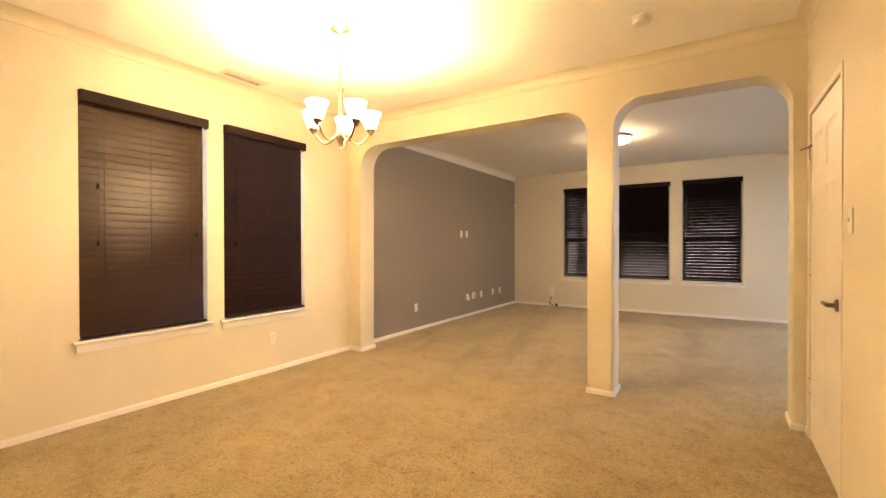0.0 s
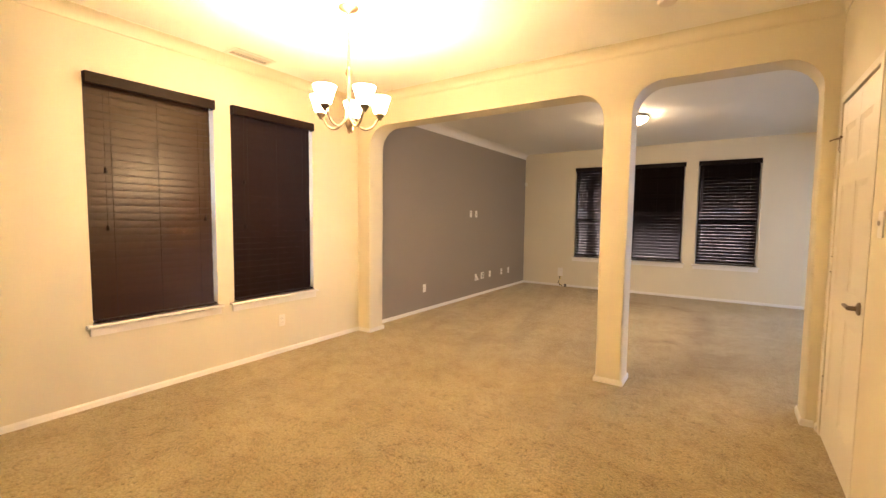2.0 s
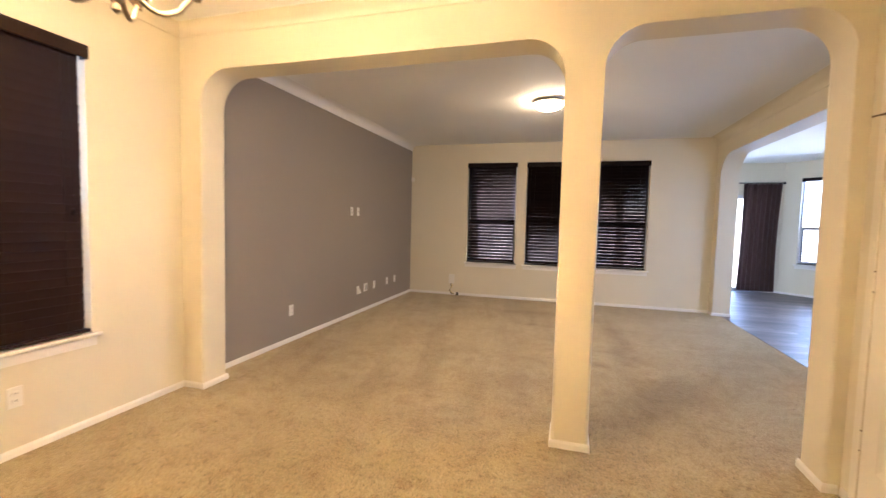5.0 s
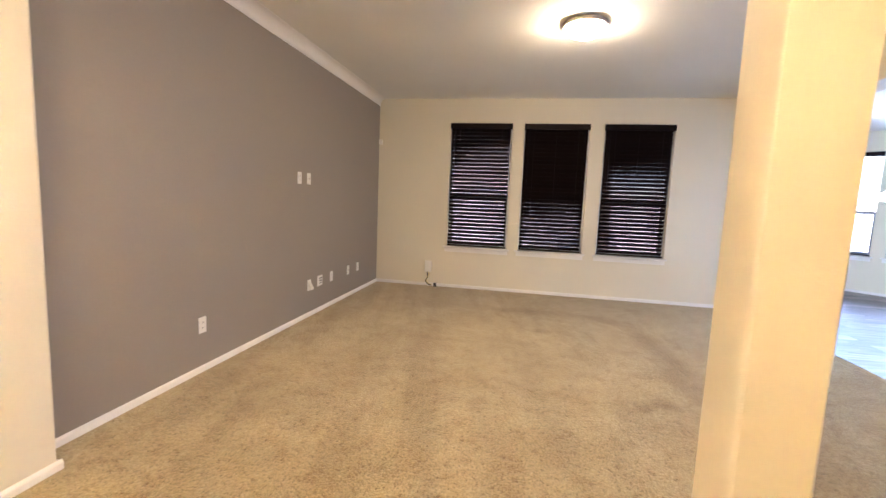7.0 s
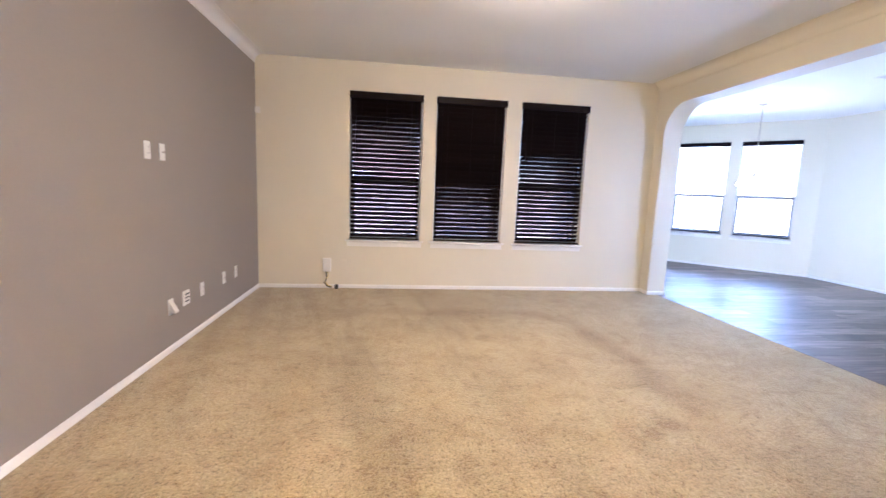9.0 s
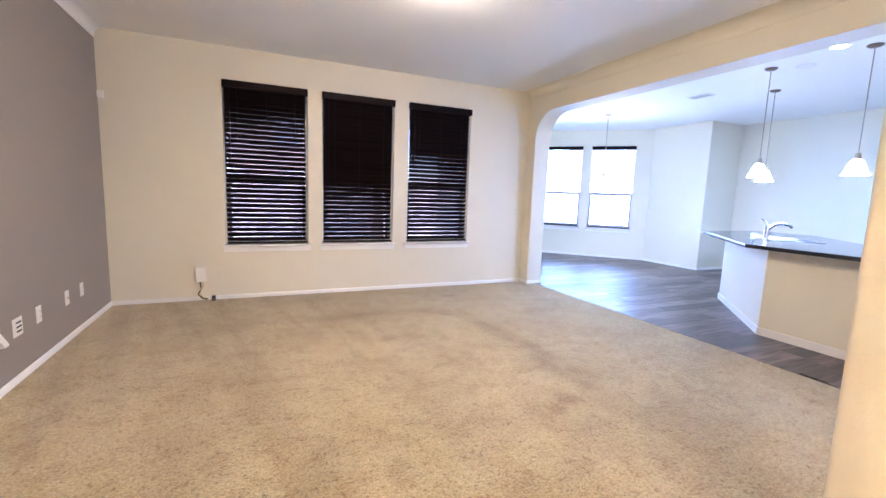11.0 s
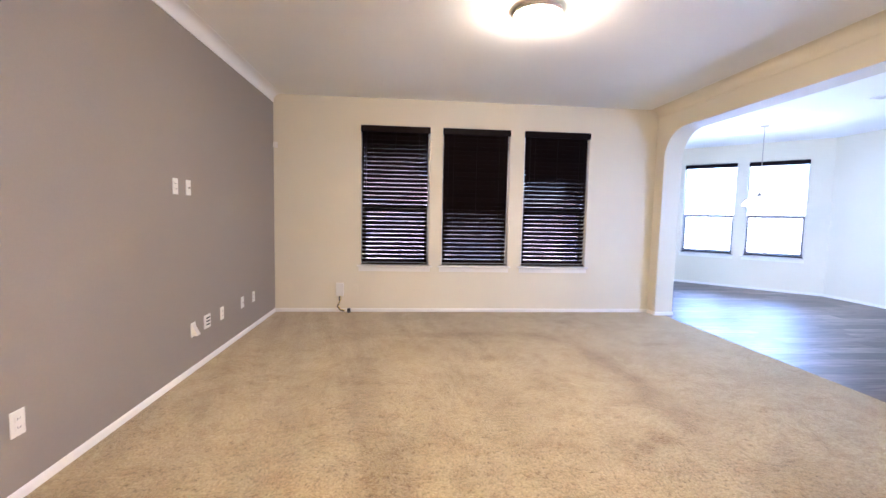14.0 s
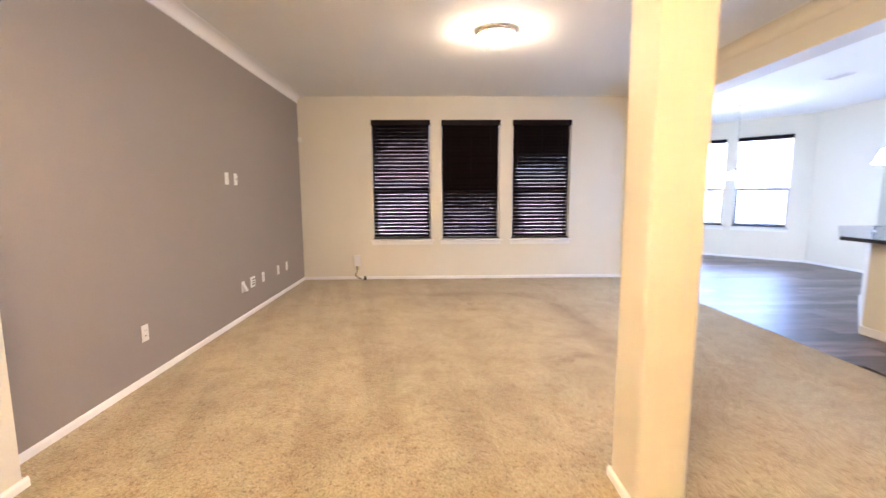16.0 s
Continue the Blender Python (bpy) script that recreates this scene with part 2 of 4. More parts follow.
STEEL = surface("chrome", (0.55, 0.55, 0.56), 0.18, metal=1.0, vary=0.03)
VENT = surface("vent enamel", (0.66, 0.63, 0.57), 0.5, vary=0.05)
SATIN = surface("satin nickel", (0.55, 0.49, 0.41), 0.45, metal=0.3, vary=0.05)
ANTIQUE = surface("antique nickel", (0.17, 0.125, 0.08), 0.42, metal=0.85, vary=0.1)
GREYSASH = surface("grey sash", (0.36, 0.36, 0.37), 0.45, vary=0.04)
VINYL = surface("white window vinyl", (0.78, 0.78, 0.77), 0.4, vary=0.02)
DARKVINYL = surface("dark sash", (0.16, 0.16, 0.17), 0.45, vary=0.04)
GRANITE = surface("black granite", (0.018, 0.018, 0.020), 0.10, vary=0.5, fine=220, broad=30)
CURTAIN = surface("brown curtain cloth", (0.105, 0.060, 0.048), 0.75, vary=0.12, fine=150, bump=0.3, bump_scale=500)
BLACKIRON = surface("black iron", (0.02, 0.02, 0.02), 0.4, metal=0.6)
YELLOWWIRE = surface("yellow wire", (0.62, 0.50, 0.16), 0.5)
DARKPLUG = surface("black plug", (0.015, 0.014, 0.013), 0.45)
GRASS = surface("dry grass", (0.36, 0.345, 0.27), 0.9, vary=0.14, fine=9, broad=0.4)
FENCE = surface("weathered cedar", (0.42, 0.39, 0.36), 0.8, vary=0.15, fine=20, piece=0.2)
BRICKWALL = surface("pale brick", (0.40, 0.33, 0.28), 0.85, vary=0.12, fine=12, broad=0.6)
HOUSEPANE = surface("reflecting window", (0.30, 0.32, 0.34), 0.15)
OUTBRICK = surface("white painted brick facing", (0.78, 0.70, 0.62), 0.85, vary=0.25, fine=9, broad=2)
ROOF = surface("grey shingle", (0.12, 0.115, 0.11), 0.9, vary=0.15, fine=8)
BARK = surface("bark", (0.10, 0.075, 0.055), 0.9, vary=0.3, fine=25)
LEAF = surface("leaf", (0.055, 0.085, 0.03), 0.6, vary=0.4, fine=4)
CARPET = carpet_material()
PLANK = plank_material()
SUBFLOOR = surface("dark joint", (0.012, 0.010, 0.009), 0.7)
SHADE_WARM = glowing("lit frosted glass", (1.0, 0.69, 0.33), 10.5)
DOME_GLOW = glowing("lit dome glass", (1.0, 0.725, 0.41), 16)
PEND_GLOW = glowing("lit white glass", (1.0, 0.97, 0.92), 1.6)
CAN_GLOW = glowing("lit downlight lens", (1.0, 0.95, 0.88), 2.5)
FROST = surface("unlit frosted glass", (0.86, 0.87, 0.88), 0.3, vary=0.02)
CLEAR = pane_glass("clear pane", (0.93, 0.95, 0.96))
SCREENED = pane_glass("screened pane", (0.47, 0.44, 0.44))


# ---- mesh helpers ----
def link(name, bm, material, parent=None, label="", smooth=False):
    me = bpy.data.meshes.new(name)
    bmesh.ops.recalc_face_normals(bm, faces=bm.faces)
    for f in bm.faces:
        f.smooth = smooth
    bm.to_mesh(me)
    bm.free()
    me.materials.append(material)
    ob = new(name, me)
    if smooth:
        me.set_sharp_from_angle(angle=radians(40))
    if parent:
        ob.parent = parent
    if label:
        ob["label"] = label
    return ob


def part(name, bm, material, parent, label="", smooth=False):
    return link(name, bm, material, parent, label, smooth)


def root(name, m, label, category, group="", kind=""):
    ob = new(name)
    ob.empty_display_size = 0.1
    ob.matrix_basis = m
    return tagged(ob, label, category, group, kind)


def box(bm, x0, x1, y0, y1, z0, z1, bevel=0.0):
    made = bmesh.ops.create_cube(bm, size=1)["verts"]
    bmesh.ops.transform(bm, verts=made, matrix=Matrix.LocRotScale(((x0 + x1) / 2, (y0 + y1) / 2, (z0 + z1) / 2), None, (x1 - x0, y1 - y0, z1 - z0)))
    if bevel:
        edges = list({e for v in made for e in v.link_edges})
        bmesh.ops.bevel(bm, geom=edges, offset=bevel, segments=2, profile=0.5, affect="EDGES")
    return bm


def slab(x0, x1, y0, y1, z0, z1, bevel=0.0):
    return box(bmesh.new(), x0, x1, y0, y1, z0, z1, bevel)


def lathe(profile, segments=24, bm=None, at=(0, 0, 0)):
    """A turned shape from (radius, height) pairs."""
    bm = bm or bmesh.new()
    rings = []
    for r, z in profile:
        if r < 1e-5:
            rings.append([bm.verts.new((at[0], at[1], at[2] + z))])
        else:
            rings.append([bm.verts.new((at[0] + r * math.cos(2 * math.pi * i / segments), at[1] + r * math.sin(2 * math.pi * i / segments), at[2] + z)) for i in range(segments)])
    for a, b in zip(rings, rings[1:]):
        for i in range(segments):
            j = (i + 1) % segments
            if len(a) == 1 and len(b) > 1:
                bm.faces.new((a[0], b[i], b[j]))
            elif len(b) == 1 and len(a) > 1:
                bm.faces.new((a[i], a[j], b[0]))
            elif len(a) > 1:
                bm.faces.new((a[i], a[j], b[j], b[i]))
    return bm


def tube(points, radius, segments=8, bm=None, closed=False):
    """A round bar along a line of points."""
    bm = bm or bmesh.new()
    pts = [Vector(p) for p in points]
    rings, n = [], len(pts)
    side = None
    for i, p in enumerate(pts):
        d = (pts[(i + 1) % n] - pts[i - 1]) if closed else (pts[min(i + 1, n - 1)] - pts[max(i - 1, 0)])
        d.normalize()
        if side is None:
            side = d.orthogonal().normalized()
        side = (side - d * side.dot(d)).normalized()
        up = d.cross(side)
        r = radius[i] if isinstance(radius, (list, tuple)) else radius
        rings.append([bm.verts.new(p + r * (math.cos(2 * math.pi * k / segments) * side + math.sin(2 * math.pi * k / segments) * up)) for k in range(segments)])
    pairs = list(zip(rings, rings[1:])) + ([(rings[-1], rings[0])] if closed else [])
    for a, b in pairs:
        for k in range(segments):
            j = (k + 1) % segments
            bm.faces.new((a[k], a[j], b[j], b[k]))
    if not closed:
        bm.faces.new(rings[0][::-1])
        bm.faces.new(rings[-1])
    return bm


def prism(outline, axis, a, b):
    """A flat outline pushed out along one axis: 'y' takes (x, z), 'x' takes (y, z), 'z' takes (x, y)."""
    bm = bmesh.new()
    place = {"y": lambda u, v, w: (u, w, v), "x": lambda u, v, w: (w, u, v), "z": lambda u, v, w: (u, v, w)}[axis]
    lo = [bm.verts.new(place(u, v, a)) for u, v in outline]
    hi = [bm.verts.new(place(u, v, b)) for u, v in outline]
    bm.faces.new(lo)
    bm.faces.new(hi[::-1])
    for i in range(len(lo)):
        j = (i + 1) % len(lo)
        bm.faces.new((lo[i], lo[j], hi[j], hi[i]))
    return bm


def pierced(u0, u1, z0, z1, thick, holes):
    """A wall along x, inner face at y = 0 and outer face at y = thick, with openings (u0, u1, z0, z1) through it."""
    us = sorted({u0, u1, *(h[0] for h in holes), *(h[1] for h in holes)})
    zs = sorted({z0, z1, *(h[2] for h in holes), *(h[3] for h in holes)})
    solid = {}
    for i in range(len(us) - 1):
        for k in range(len(zs) - 1):
            cu, cz = (us[i] + us[i + 1]) / 2, (zs[k] + zs[k + 1]) / 2
            solid[i, k] = not any(h[0] < cu < h[1] and h[2] < cz < h[3] for h in holes)
    bm, known = bmesh.new(), {}

    def vert(i, j, k):
        key = (i, j, k)
        if key not in known:
            known[key] = bm.verts.new((us[i], thick * j, zs[k]))
        return known[key]

    for (i, k), full in solid.items():
        if not full:
            continue
        bm.faces.new((vert(i, 0, k), vert(i + 1, 0, k), vert(i + 1, 0, k + 1), vert(i, 0, k + 1)))
        bm.faces.new((vert(i, 1, k), vert(i, 1, k + 1), vert(i + 1, 1, k + 1), vert(i + 1, 1, k)))
        if not solid.get((i - 1, k)):
            bm.faces.new((vert(i, 0, k), vert(i, 0, k + 1), vert(i, 1, k + 1), vert(i, 1, k)))
        if not solid.get((i + 1, k)):
            bm.faces.new((vert(i + 1, 0, k), vert(i + 1, 1, k), vert(i + 1, 1, k + 1), vert(i + 1, 0, k + 1)))
        if not solid.get((i, k - 1)):
            bm.faces.new((vert(i, 0, k), vert(i, 1, k), vert(i + 1, 1, k), vert(i + 1, 0, k)))
        if not solid.get((i, k + 1)):
            bm.faces.new((vert(i, 0, k + 1), vert(i + 1, 0, k + 1), vert(i + 1, 1, k + 1), vert(i, 1, k + 1)))
    return bm


def arc(cx, cz, r, a0, a1, steps=10):
    return [(cx + r * math.cos(radians(a0 + (a1 - a0) * i / steps)), cz + r * math.sin(radians(a0 + (a1 - a0) * i / steps))) for i in range(steps + 1)]


def arched(u0, u1, top, openings):
    """The outline of a wall with round-cornered openings down to the floor: (u0, u1, height, radius left, radius right)."""
    line = [(u0, 0)]
    for a, b, h, r, q in openings:
        line.append((a, 0))
        line += arc(a + r, h - r, r, 180, 90)
        line += arc(b - q, h - q, q, 90, 0)
        line.append((b, 0))
    return line + [(u1, 0), (u1, top), (u0, top)]


def soften(bm, keep, offset=0.02):
    """Rounds the edges for which keep(edge) holds, like a bullnose bead."""
    edges = [e for e in bm.edges if keep(e)]
    bmesh.ops.bevel(bm, geom=edges, offset=offset, segments=3, profile=0.5, affect="EDGES")
    return bm


# ---- plan, in metres ----
TOP = 2.75
WEST, NORTH, EAST, SOUTH = -3.92, 9.14, 0.32, -1.3
ARCH0, ARCH1 = 4.148, 4.378
BEAM0, BEAM1 = 1.11, 1.36
KEAST, KNORTH, NOOKX, NOOKN = 5.95, 9.15, 5.075, 12.2
DIAG = 15.45
SILL, HEAD = 0.62, 2.41
DSILL, DHEAD = 0.592, 2.35
WIDTH = 0.89
FAR_WINDOWS = (-2.393, -1.343, -0.266)
DINING_WINDOWS = (2.0, 3.037)
FACE_WEST, FACE_EAST, FACE_DIAG = 90, -90, -45


def structure(name, bm, material, label, category="", smooth=False):
    return tagged(link(name, bm, material, None, label, smooth), label, category or name.split("_")[0], "", "structure")


def wall(name, m, u0, u1, holes, material, label, thick=0.16):
    ob = structure(name, pierced(u0, u1, 0, TOP, thick, holes), material, label)
    ob.matrix_basis = m
    return ob


# west wall: dining part cream, living part grey
wall("wall_west_dining", pose(WEST, 0, 0, 0, 0, 90), SOUTH - 0.16, 4.29, [(c - WIDTH / 2, c + WIDTH / 2, DSILL, DHEAD) for c in DINING_WINDOWS], CREAM, "cream painted drywall wall with two window openings")
wall("wall_west_living", pose(WEST, 0, 0, 0, 0, 90), 4.29, NORTH + 0.16, [], GREY, "plain grey painted accent wall")
wall("wall_north", pose(0, NORTH, 0), WEST, BEAM0, [(c - WIDTH / 2, c + WIDTH / 2, SILL, HEAD) for c in FAR_WINDOWS], CREAM, "cream painted wall with three windows side by side")
wall("wall_south", pose(0, SOUTH, 0, 0, 0, 180), -BEAM1, -WEST, [], CREAM, "plain cream painted wall")
DOOR0, DOOR1, DOORH = 3.237, 4.028, 2.095
wall("wall_east_dining", pose(EAST, 0, 0, 0, 0, -90), -ARCH0, -SOUTH, [(-DOOR1, -DOOR0, 0, DOORH)], CREAM, "cream painted wall with a closet door", 0.12)

# wall with two arched openings and the post between them
bm = prism(arched(WEST, BEAM0 + 0.1, TOP, [(-3.73, -1.116, 2.415, 0.24, 0.22), (-0.902, 0.245, 2.442, 0.22, 0.22)]), "y", ARCH0, ARCH1)
soften(bm, lambda e: abs(e.verts[0].co.y - e.verts[1].co.y) < 1e-6 and max(v.co.z for v in e.verts) < 2.5 and min(v.co.x for v in e.verts) > WEST + 0.05 and max(v.co.x for v in e.verts) < BEAM0 and not all(v.co.z < 1e-6 for v in e.verts))
structure("wall_arch", bm, CREAM, "cream drywall wall with two round-cornered openings and a square post", smooth=True)
# wall between the living room and the kitchen, with its wide opening
bm = prism(arched(2.5, NOOKN + 0.16, TOP, [(4.8, 8.955, 2.435, 0.3, 0.38)]), "x", BEAM0, BEAM1)
soften(bm, lambda e: abs(e.verts[0].co.x - e.verts[1].co.x) < 1e-6 and max(v.co.z for v in e.verts) < 2.5 and 2.6 < min(v.co.y for v in e.verts) and max(v.co.y for v in e.verts) < 9.5 and not all(v.co.z < 1e-6 for v in e.verts))
structure("wall_kitchen_opening", bm, CREAM, "cream drywall beam and jamb of a wide round-cornered opening", smooth=True)

# kitchen and breakfast nook
wall("wall_kitchen_north", pose(0, KNORTH, 0), NOOKX + 0.16, KEAST, [], CREAM, "plain off-white kitchen wall")
wall("wall_kitchen_east", pose(KEAST, 0, 0, 0, 0, -90), -KNORTH - 0.16, -2.34, [], CREAM, "plain off-white kitchen wall")
wall("wall_kitchen_south", pose(0, 2.5, 0, 0, 0, 180), -KEAST, -BEAM0, [], CREAM, "plain off-white kitchen wall")
wall("wall_nook_east", pose(NOOKX, 0, 0, 0, 0, -90), -(DIAG - NOOKX) - 0.06, -KNORTH, [], CREAM, "off-white wall of the breakfast nook")
PATIO0, PATIO1 = 1.62, 3.0
wall("wall_nook_north", pose(0, NOOKN, 0), BEAM1, DIAG - NOOKN + 0.06, [(PATIO0, PATIO1, 0, 2.08)], CREAM, "off-white wall with a glazed patio door")
# along the slanting wall u grows towards the south-east; u = 0 is above the point (4.16, 11.29)
NOOK_WINDOWS = (-0.535, 0.535)
S2 = math.sqrt(0.5)
diag_len0 = -(4.16 - (DIAG - NOOKN)) / S2
diag_len1 = (NOOKX - 4.16) / S2
DIAG_POSE = pose(4.16, DIAG - 4.16, 0, 0, 0, FACE_DIAG)
wall("wall_nook_slant", DIAG_POSE, diag_len0, diag_len1, [(c - WIDTH / 2, c + WIDTH / 2, SILL + 0.02, HEAD) for c in NOOK_WINDOWS], CREAM, "off-white slanting wall with two windows")

bm = slab(BEAM0 - 0.045, BEAM0 - 0.003, NORTH + 0.17, NOOKN + 0.16, -0.1, TOP)
structure("wall_nook_outside", bm, OUTBRICK, "pale brick facing on the outside of the nook")

# ceilings
structure("ceiling", slab(WEST - 0.2, KEAST + 0.2, SOUTH - 0.2, NORTH + 0.2, TOP, TOP + 0.14), CEIL, "off-white textured ceiling", "ceiling")
structure("ceiling_nook", prism([(BEAM0 - 0.1, NORTH + 0.2), (NOOKX + 0.2, NORTH + 0.2), (NOOKX + 0.2, 10.6), (3.45, NOOKN + 0.25), (BEAM0 - 0.1, NOOKN + 0.25)], "z", TOP, TOP + 0.14), CEIL, "off-white ceiling of the breakfast nook", "ceiling")

# floors
SPLIT = 1.24
structure("floor_carpet", slab(WEST - 0.1, SPLIT, SOUTH - 0.1, NORTH + 0.1, -0.12, 0), CARPET, "beige cut-pile carpet, worn in patches", "carpet")
wood_floor = structure("floor_wood", slab(SPLIT, KEAST + 0.1, 2.4, NOOKN + 0.1, -0.12, -0.012), SUBFLOOR, "dark grey-brown wood plank floor", "floor")


# ---- trim ----
def skirting(name, x0, y0, x1, y1, turn, material=TRIM):
    """A low moulded board from one point to another; turn: +1 if the room lies to the left of the way walked, else -1."""
    d = Vector((x1 - x0, y1 - y0, 0))
    length = d.length
    bm = prism([(0, 0), (0.011 * turn, 0), (0.011 * turn, 0.032), (0.006 * turn, 0.041), (0.003 * turn, 0.046), (0, 0.046)], "x", 0, length)
    ob = structure(name, bm, material, "low white painted baseboard", "baseboard")
    ob.matrix_basis = pose(x0, y0, 0, 0, 0, math.degrees(math.atan2(d.y, d.x)))
    return ob


g = 0.002
skirting("baseboard_dining_west", WEST, ARCH0, WEST, SOUTH, 1)
skirting("baseboard_living_west", WEST, NORTH, WEST, ARCH1, 1)
skirting("baseboard_north", BEAM0, NORTH, WEST + 0.013, NORTH, 1)
skirting("baseboard_dining_east", EAST, DOOR1 + 0.056, EAST, ARCH0 - 0.013, 1)
skirting("baseboard_dining_east_south", EAST, SOUTH, EAST, DOOR0 - 0.055, 1)
skirting("baseboard_arch_east", EAST - 0.013, ARCH0, 0.245, ARCH0, 1)
skirting("baseboard_arch_jamb", 0.245, ARCH0 - 0.013, 0.245, ARCH1 + 0.013, 1)
skirting("baseboard_arch_back", 0.245, ARCH1, BEAM0, ARCH1, 1)
skirting("baseboard_stub_front", -3.73, ARCH0, WEST + 0.013, ARCH0, 1)
skirting("baseboard_stub_side", -3.73, ARCH1 + 0.013, -3.73, ARCH0 - 0.013, 1)
skirting("baseboard_stub_back", WEST + 0.013, ARCH1, -3.73, ARCH1, 1)
skirting("baseboard_post_front", -0.902, ARCH0, -1.116, ARCH0, 1)
skirting("baseboard_post_west", -1.116, ARCH0 - 0.013, -1.116, ARCH1 + 0.013, 1)
skirting("baseboard_post_back", -1.116, ARCH1, -0.902, ARCH1, 1)
skirting("baseboard_post_east", -0.902, ARCH1 + 0.013, -0.902, ARCH0 - 0.013, 1)
skirting("baseboard_jamb_living", BEAM0, 8.955 - 0.013, BEAM0, NORTH - 0.013, 1)
skirting("baseboard_jamb_end", BEAM1, 8.955, BEAM0, 8.955, 1)
skirting("baseboard_kitchen_north", KEAST, KNORTH, NOOKX, KNORTH, 1)
skirting("baseboard_nook_east", NOOKX, KNORTH - 0.013, NOOKX, DIAG - NOOKX, 1)
skirting("baseboard_nook_slant", NOOKX, DIAG - NOOKX, DIAG - NOOKN, NOOKN, 1)
skirting("baseboard_nook_north", DIAG - NOOKN, NOOKN, PATIO1 + 0.05, NOOKN, 1)
skirting("baseboard_nook_west", BEAM1, NOOKN, BEAM1, 8.955, 1)


def cornice(name, x0, y0, x1, y1, material=TRIM, size=0.075):
    """A crown moulding; the room lies to the left of the way walked."""
    d = Vector((x1 - x0, y1 - y0, 0))
    s = size
    line = [(0, 0), (0, -s - 0.012), (0.006, -s - 0.012), (0.008, -s - 0.008), (0.006, -s)]
    line += [(s - (s - 0.004) * math.cos(radians(a)), -s + (s - 0.004) * math.sin(radians(a))) for a in range(18, 82, 9)]
    line += [(s, -0.003), (s, 0)]
    ob = structure(name, prism([(u, v + TOP) for u, v in line], "x", 0, d.length), material, "painted crown moulding along the ceiling", "trim", True)
    ob.matrix_basis = pose(x0, y0, 0, 0, 0, math.degrees(math.atan2(d.y, d.x)))
    return ob


cornice("trim_crown_dining_west", WEST, ARCH0, WEST, SOUTH, CREAM)
cornice("trim_crown_dining_north", EAST, ARCH0, WEST, ARCH0, CREAM)
cornice("trim_crown_dining_east", EAST, SOUTH, EAST, ARCH0, CREAM)
cornice("trim_crown_dining_south", WEST, SOUTH, EAST, SOUTH, CREAM)
cornice("trim_crown_living_west", WEST, NORTH, WEST, ARCH1, TRIM, 0.092)
cornice("trim_crown_living_east", BEAM0, ARCH1, BEAM0, NORTH, CREAM, 0.105)


# ---- windows and blinds: x along the wall, y outwards, z up from the sill ----
def window(name, m, width, height, pane_mat, sash, label, e=0.035):
    w = width / 2
    r = root(name, m, label, "window", "", "structure")
    bm = bmesh.new()
    for x0, x1, z0, z1 in ((-w, -w + e, 0, height), (w - e, w, 0, height), (-w + e, w - e, 0, 0.04), (-w + e, w - e, height - e, height)):
        box(bm, x0, x1, 0.085, 0.15, z0, z1, 0.003)
    part("window_frame", bm, VINYL, r)
    mid = height * 0.42
    part("meeting_rail", slab(-w + e, w - e, 0.095, 0.14, mid - 0.022, mid + 0.022, 0.003), sash, r)
    bm = bmesh.new()
    for x0, x1, z0, z1 in ((-w + e, -w + (e + 0.027), 0.04, mid - 0.022), (w - (e + 0.027), w - e, 0.04, mid - 0.022), (-w + (e + 0.027), w - (e + 0.027), 0.04, 0.068)):
        box(bm, x0, x1, 0.10, 0.132, z0, z1, 0.003)
    part("lower_sash", bm, sash, r)
    for z0, z1, y in ((0.068, mid - 0.022, 0.115), (mid + 0.022, height - e, 0.126)):
        p = part("pane", slab(-w + 0.04, w - 0.04, y, y + 0.005, z0, z1), pane_mat, r)
        p.visible_shadow = False
    bm = slab(-w - 0.042, w + 0.042, -0.038, 0.0845, -0.022, 0, 0.006)
    part("window_sill", bm, TRIM, r, "white painted sill board")
    part("apron", prism([(-0.014, -0.082), (-0.014, -0.03), (-0.02, -0.0225), (0, -0.0225), (0, -0.082)], "x", -w - 0.02, w + 0.02), TRIM, r)
    return r


SLAT_W, PITCH = 0.0635, 0.0545


def slat_mesh(width, material):
    bm = bmesh.new()
    n = 4
    upper, lower = [], []
    for i in range(n + 1):
        y = -SLAT_W / 2 + SLAT_W * i / n
        z = 0.0010 * (1 - (2 * i / n - 1) ** 2)
        upper.append([bm.verts.new((s * width / 2, y, z + 0.0028)) for s in (-1, 1)])
        lower.append([bm.verts.new((s * width / 2, y, z)) for s in (-1, 1)])
    for i in range(n):
        bm.faces.new((upper[i][0], upper[i][1], upper[i + 1][1], upper[i + 1][0]))
        bm.faces.new((lower[i][0], lower[i + 1][0], lower[i + 1][1], lower[i][1]))
        for s in (0, 1):
            bm.faces.new((upper[i][s], upper[i + 1][s], lower[i + 1][s], lower[i][s]))
    for i in (0, n):
        bm.faces.new((upper[i][0], upper[i][1], lower[i][1], lower[i][0]))
    bmesh.ops.recalc_face_normals(bm, faces=bm.faces)
    me = bpy.data.meshes.new("slat")
    bm.to_mesh(me)
    bm.free()
    me.materials.append(material)
    return me


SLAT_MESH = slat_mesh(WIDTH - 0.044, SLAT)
SHEEN_MESH = slat_mesh(WIDTH - 0.036, SHEEN_SLAT)
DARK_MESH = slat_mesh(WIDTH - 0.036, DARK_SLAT)


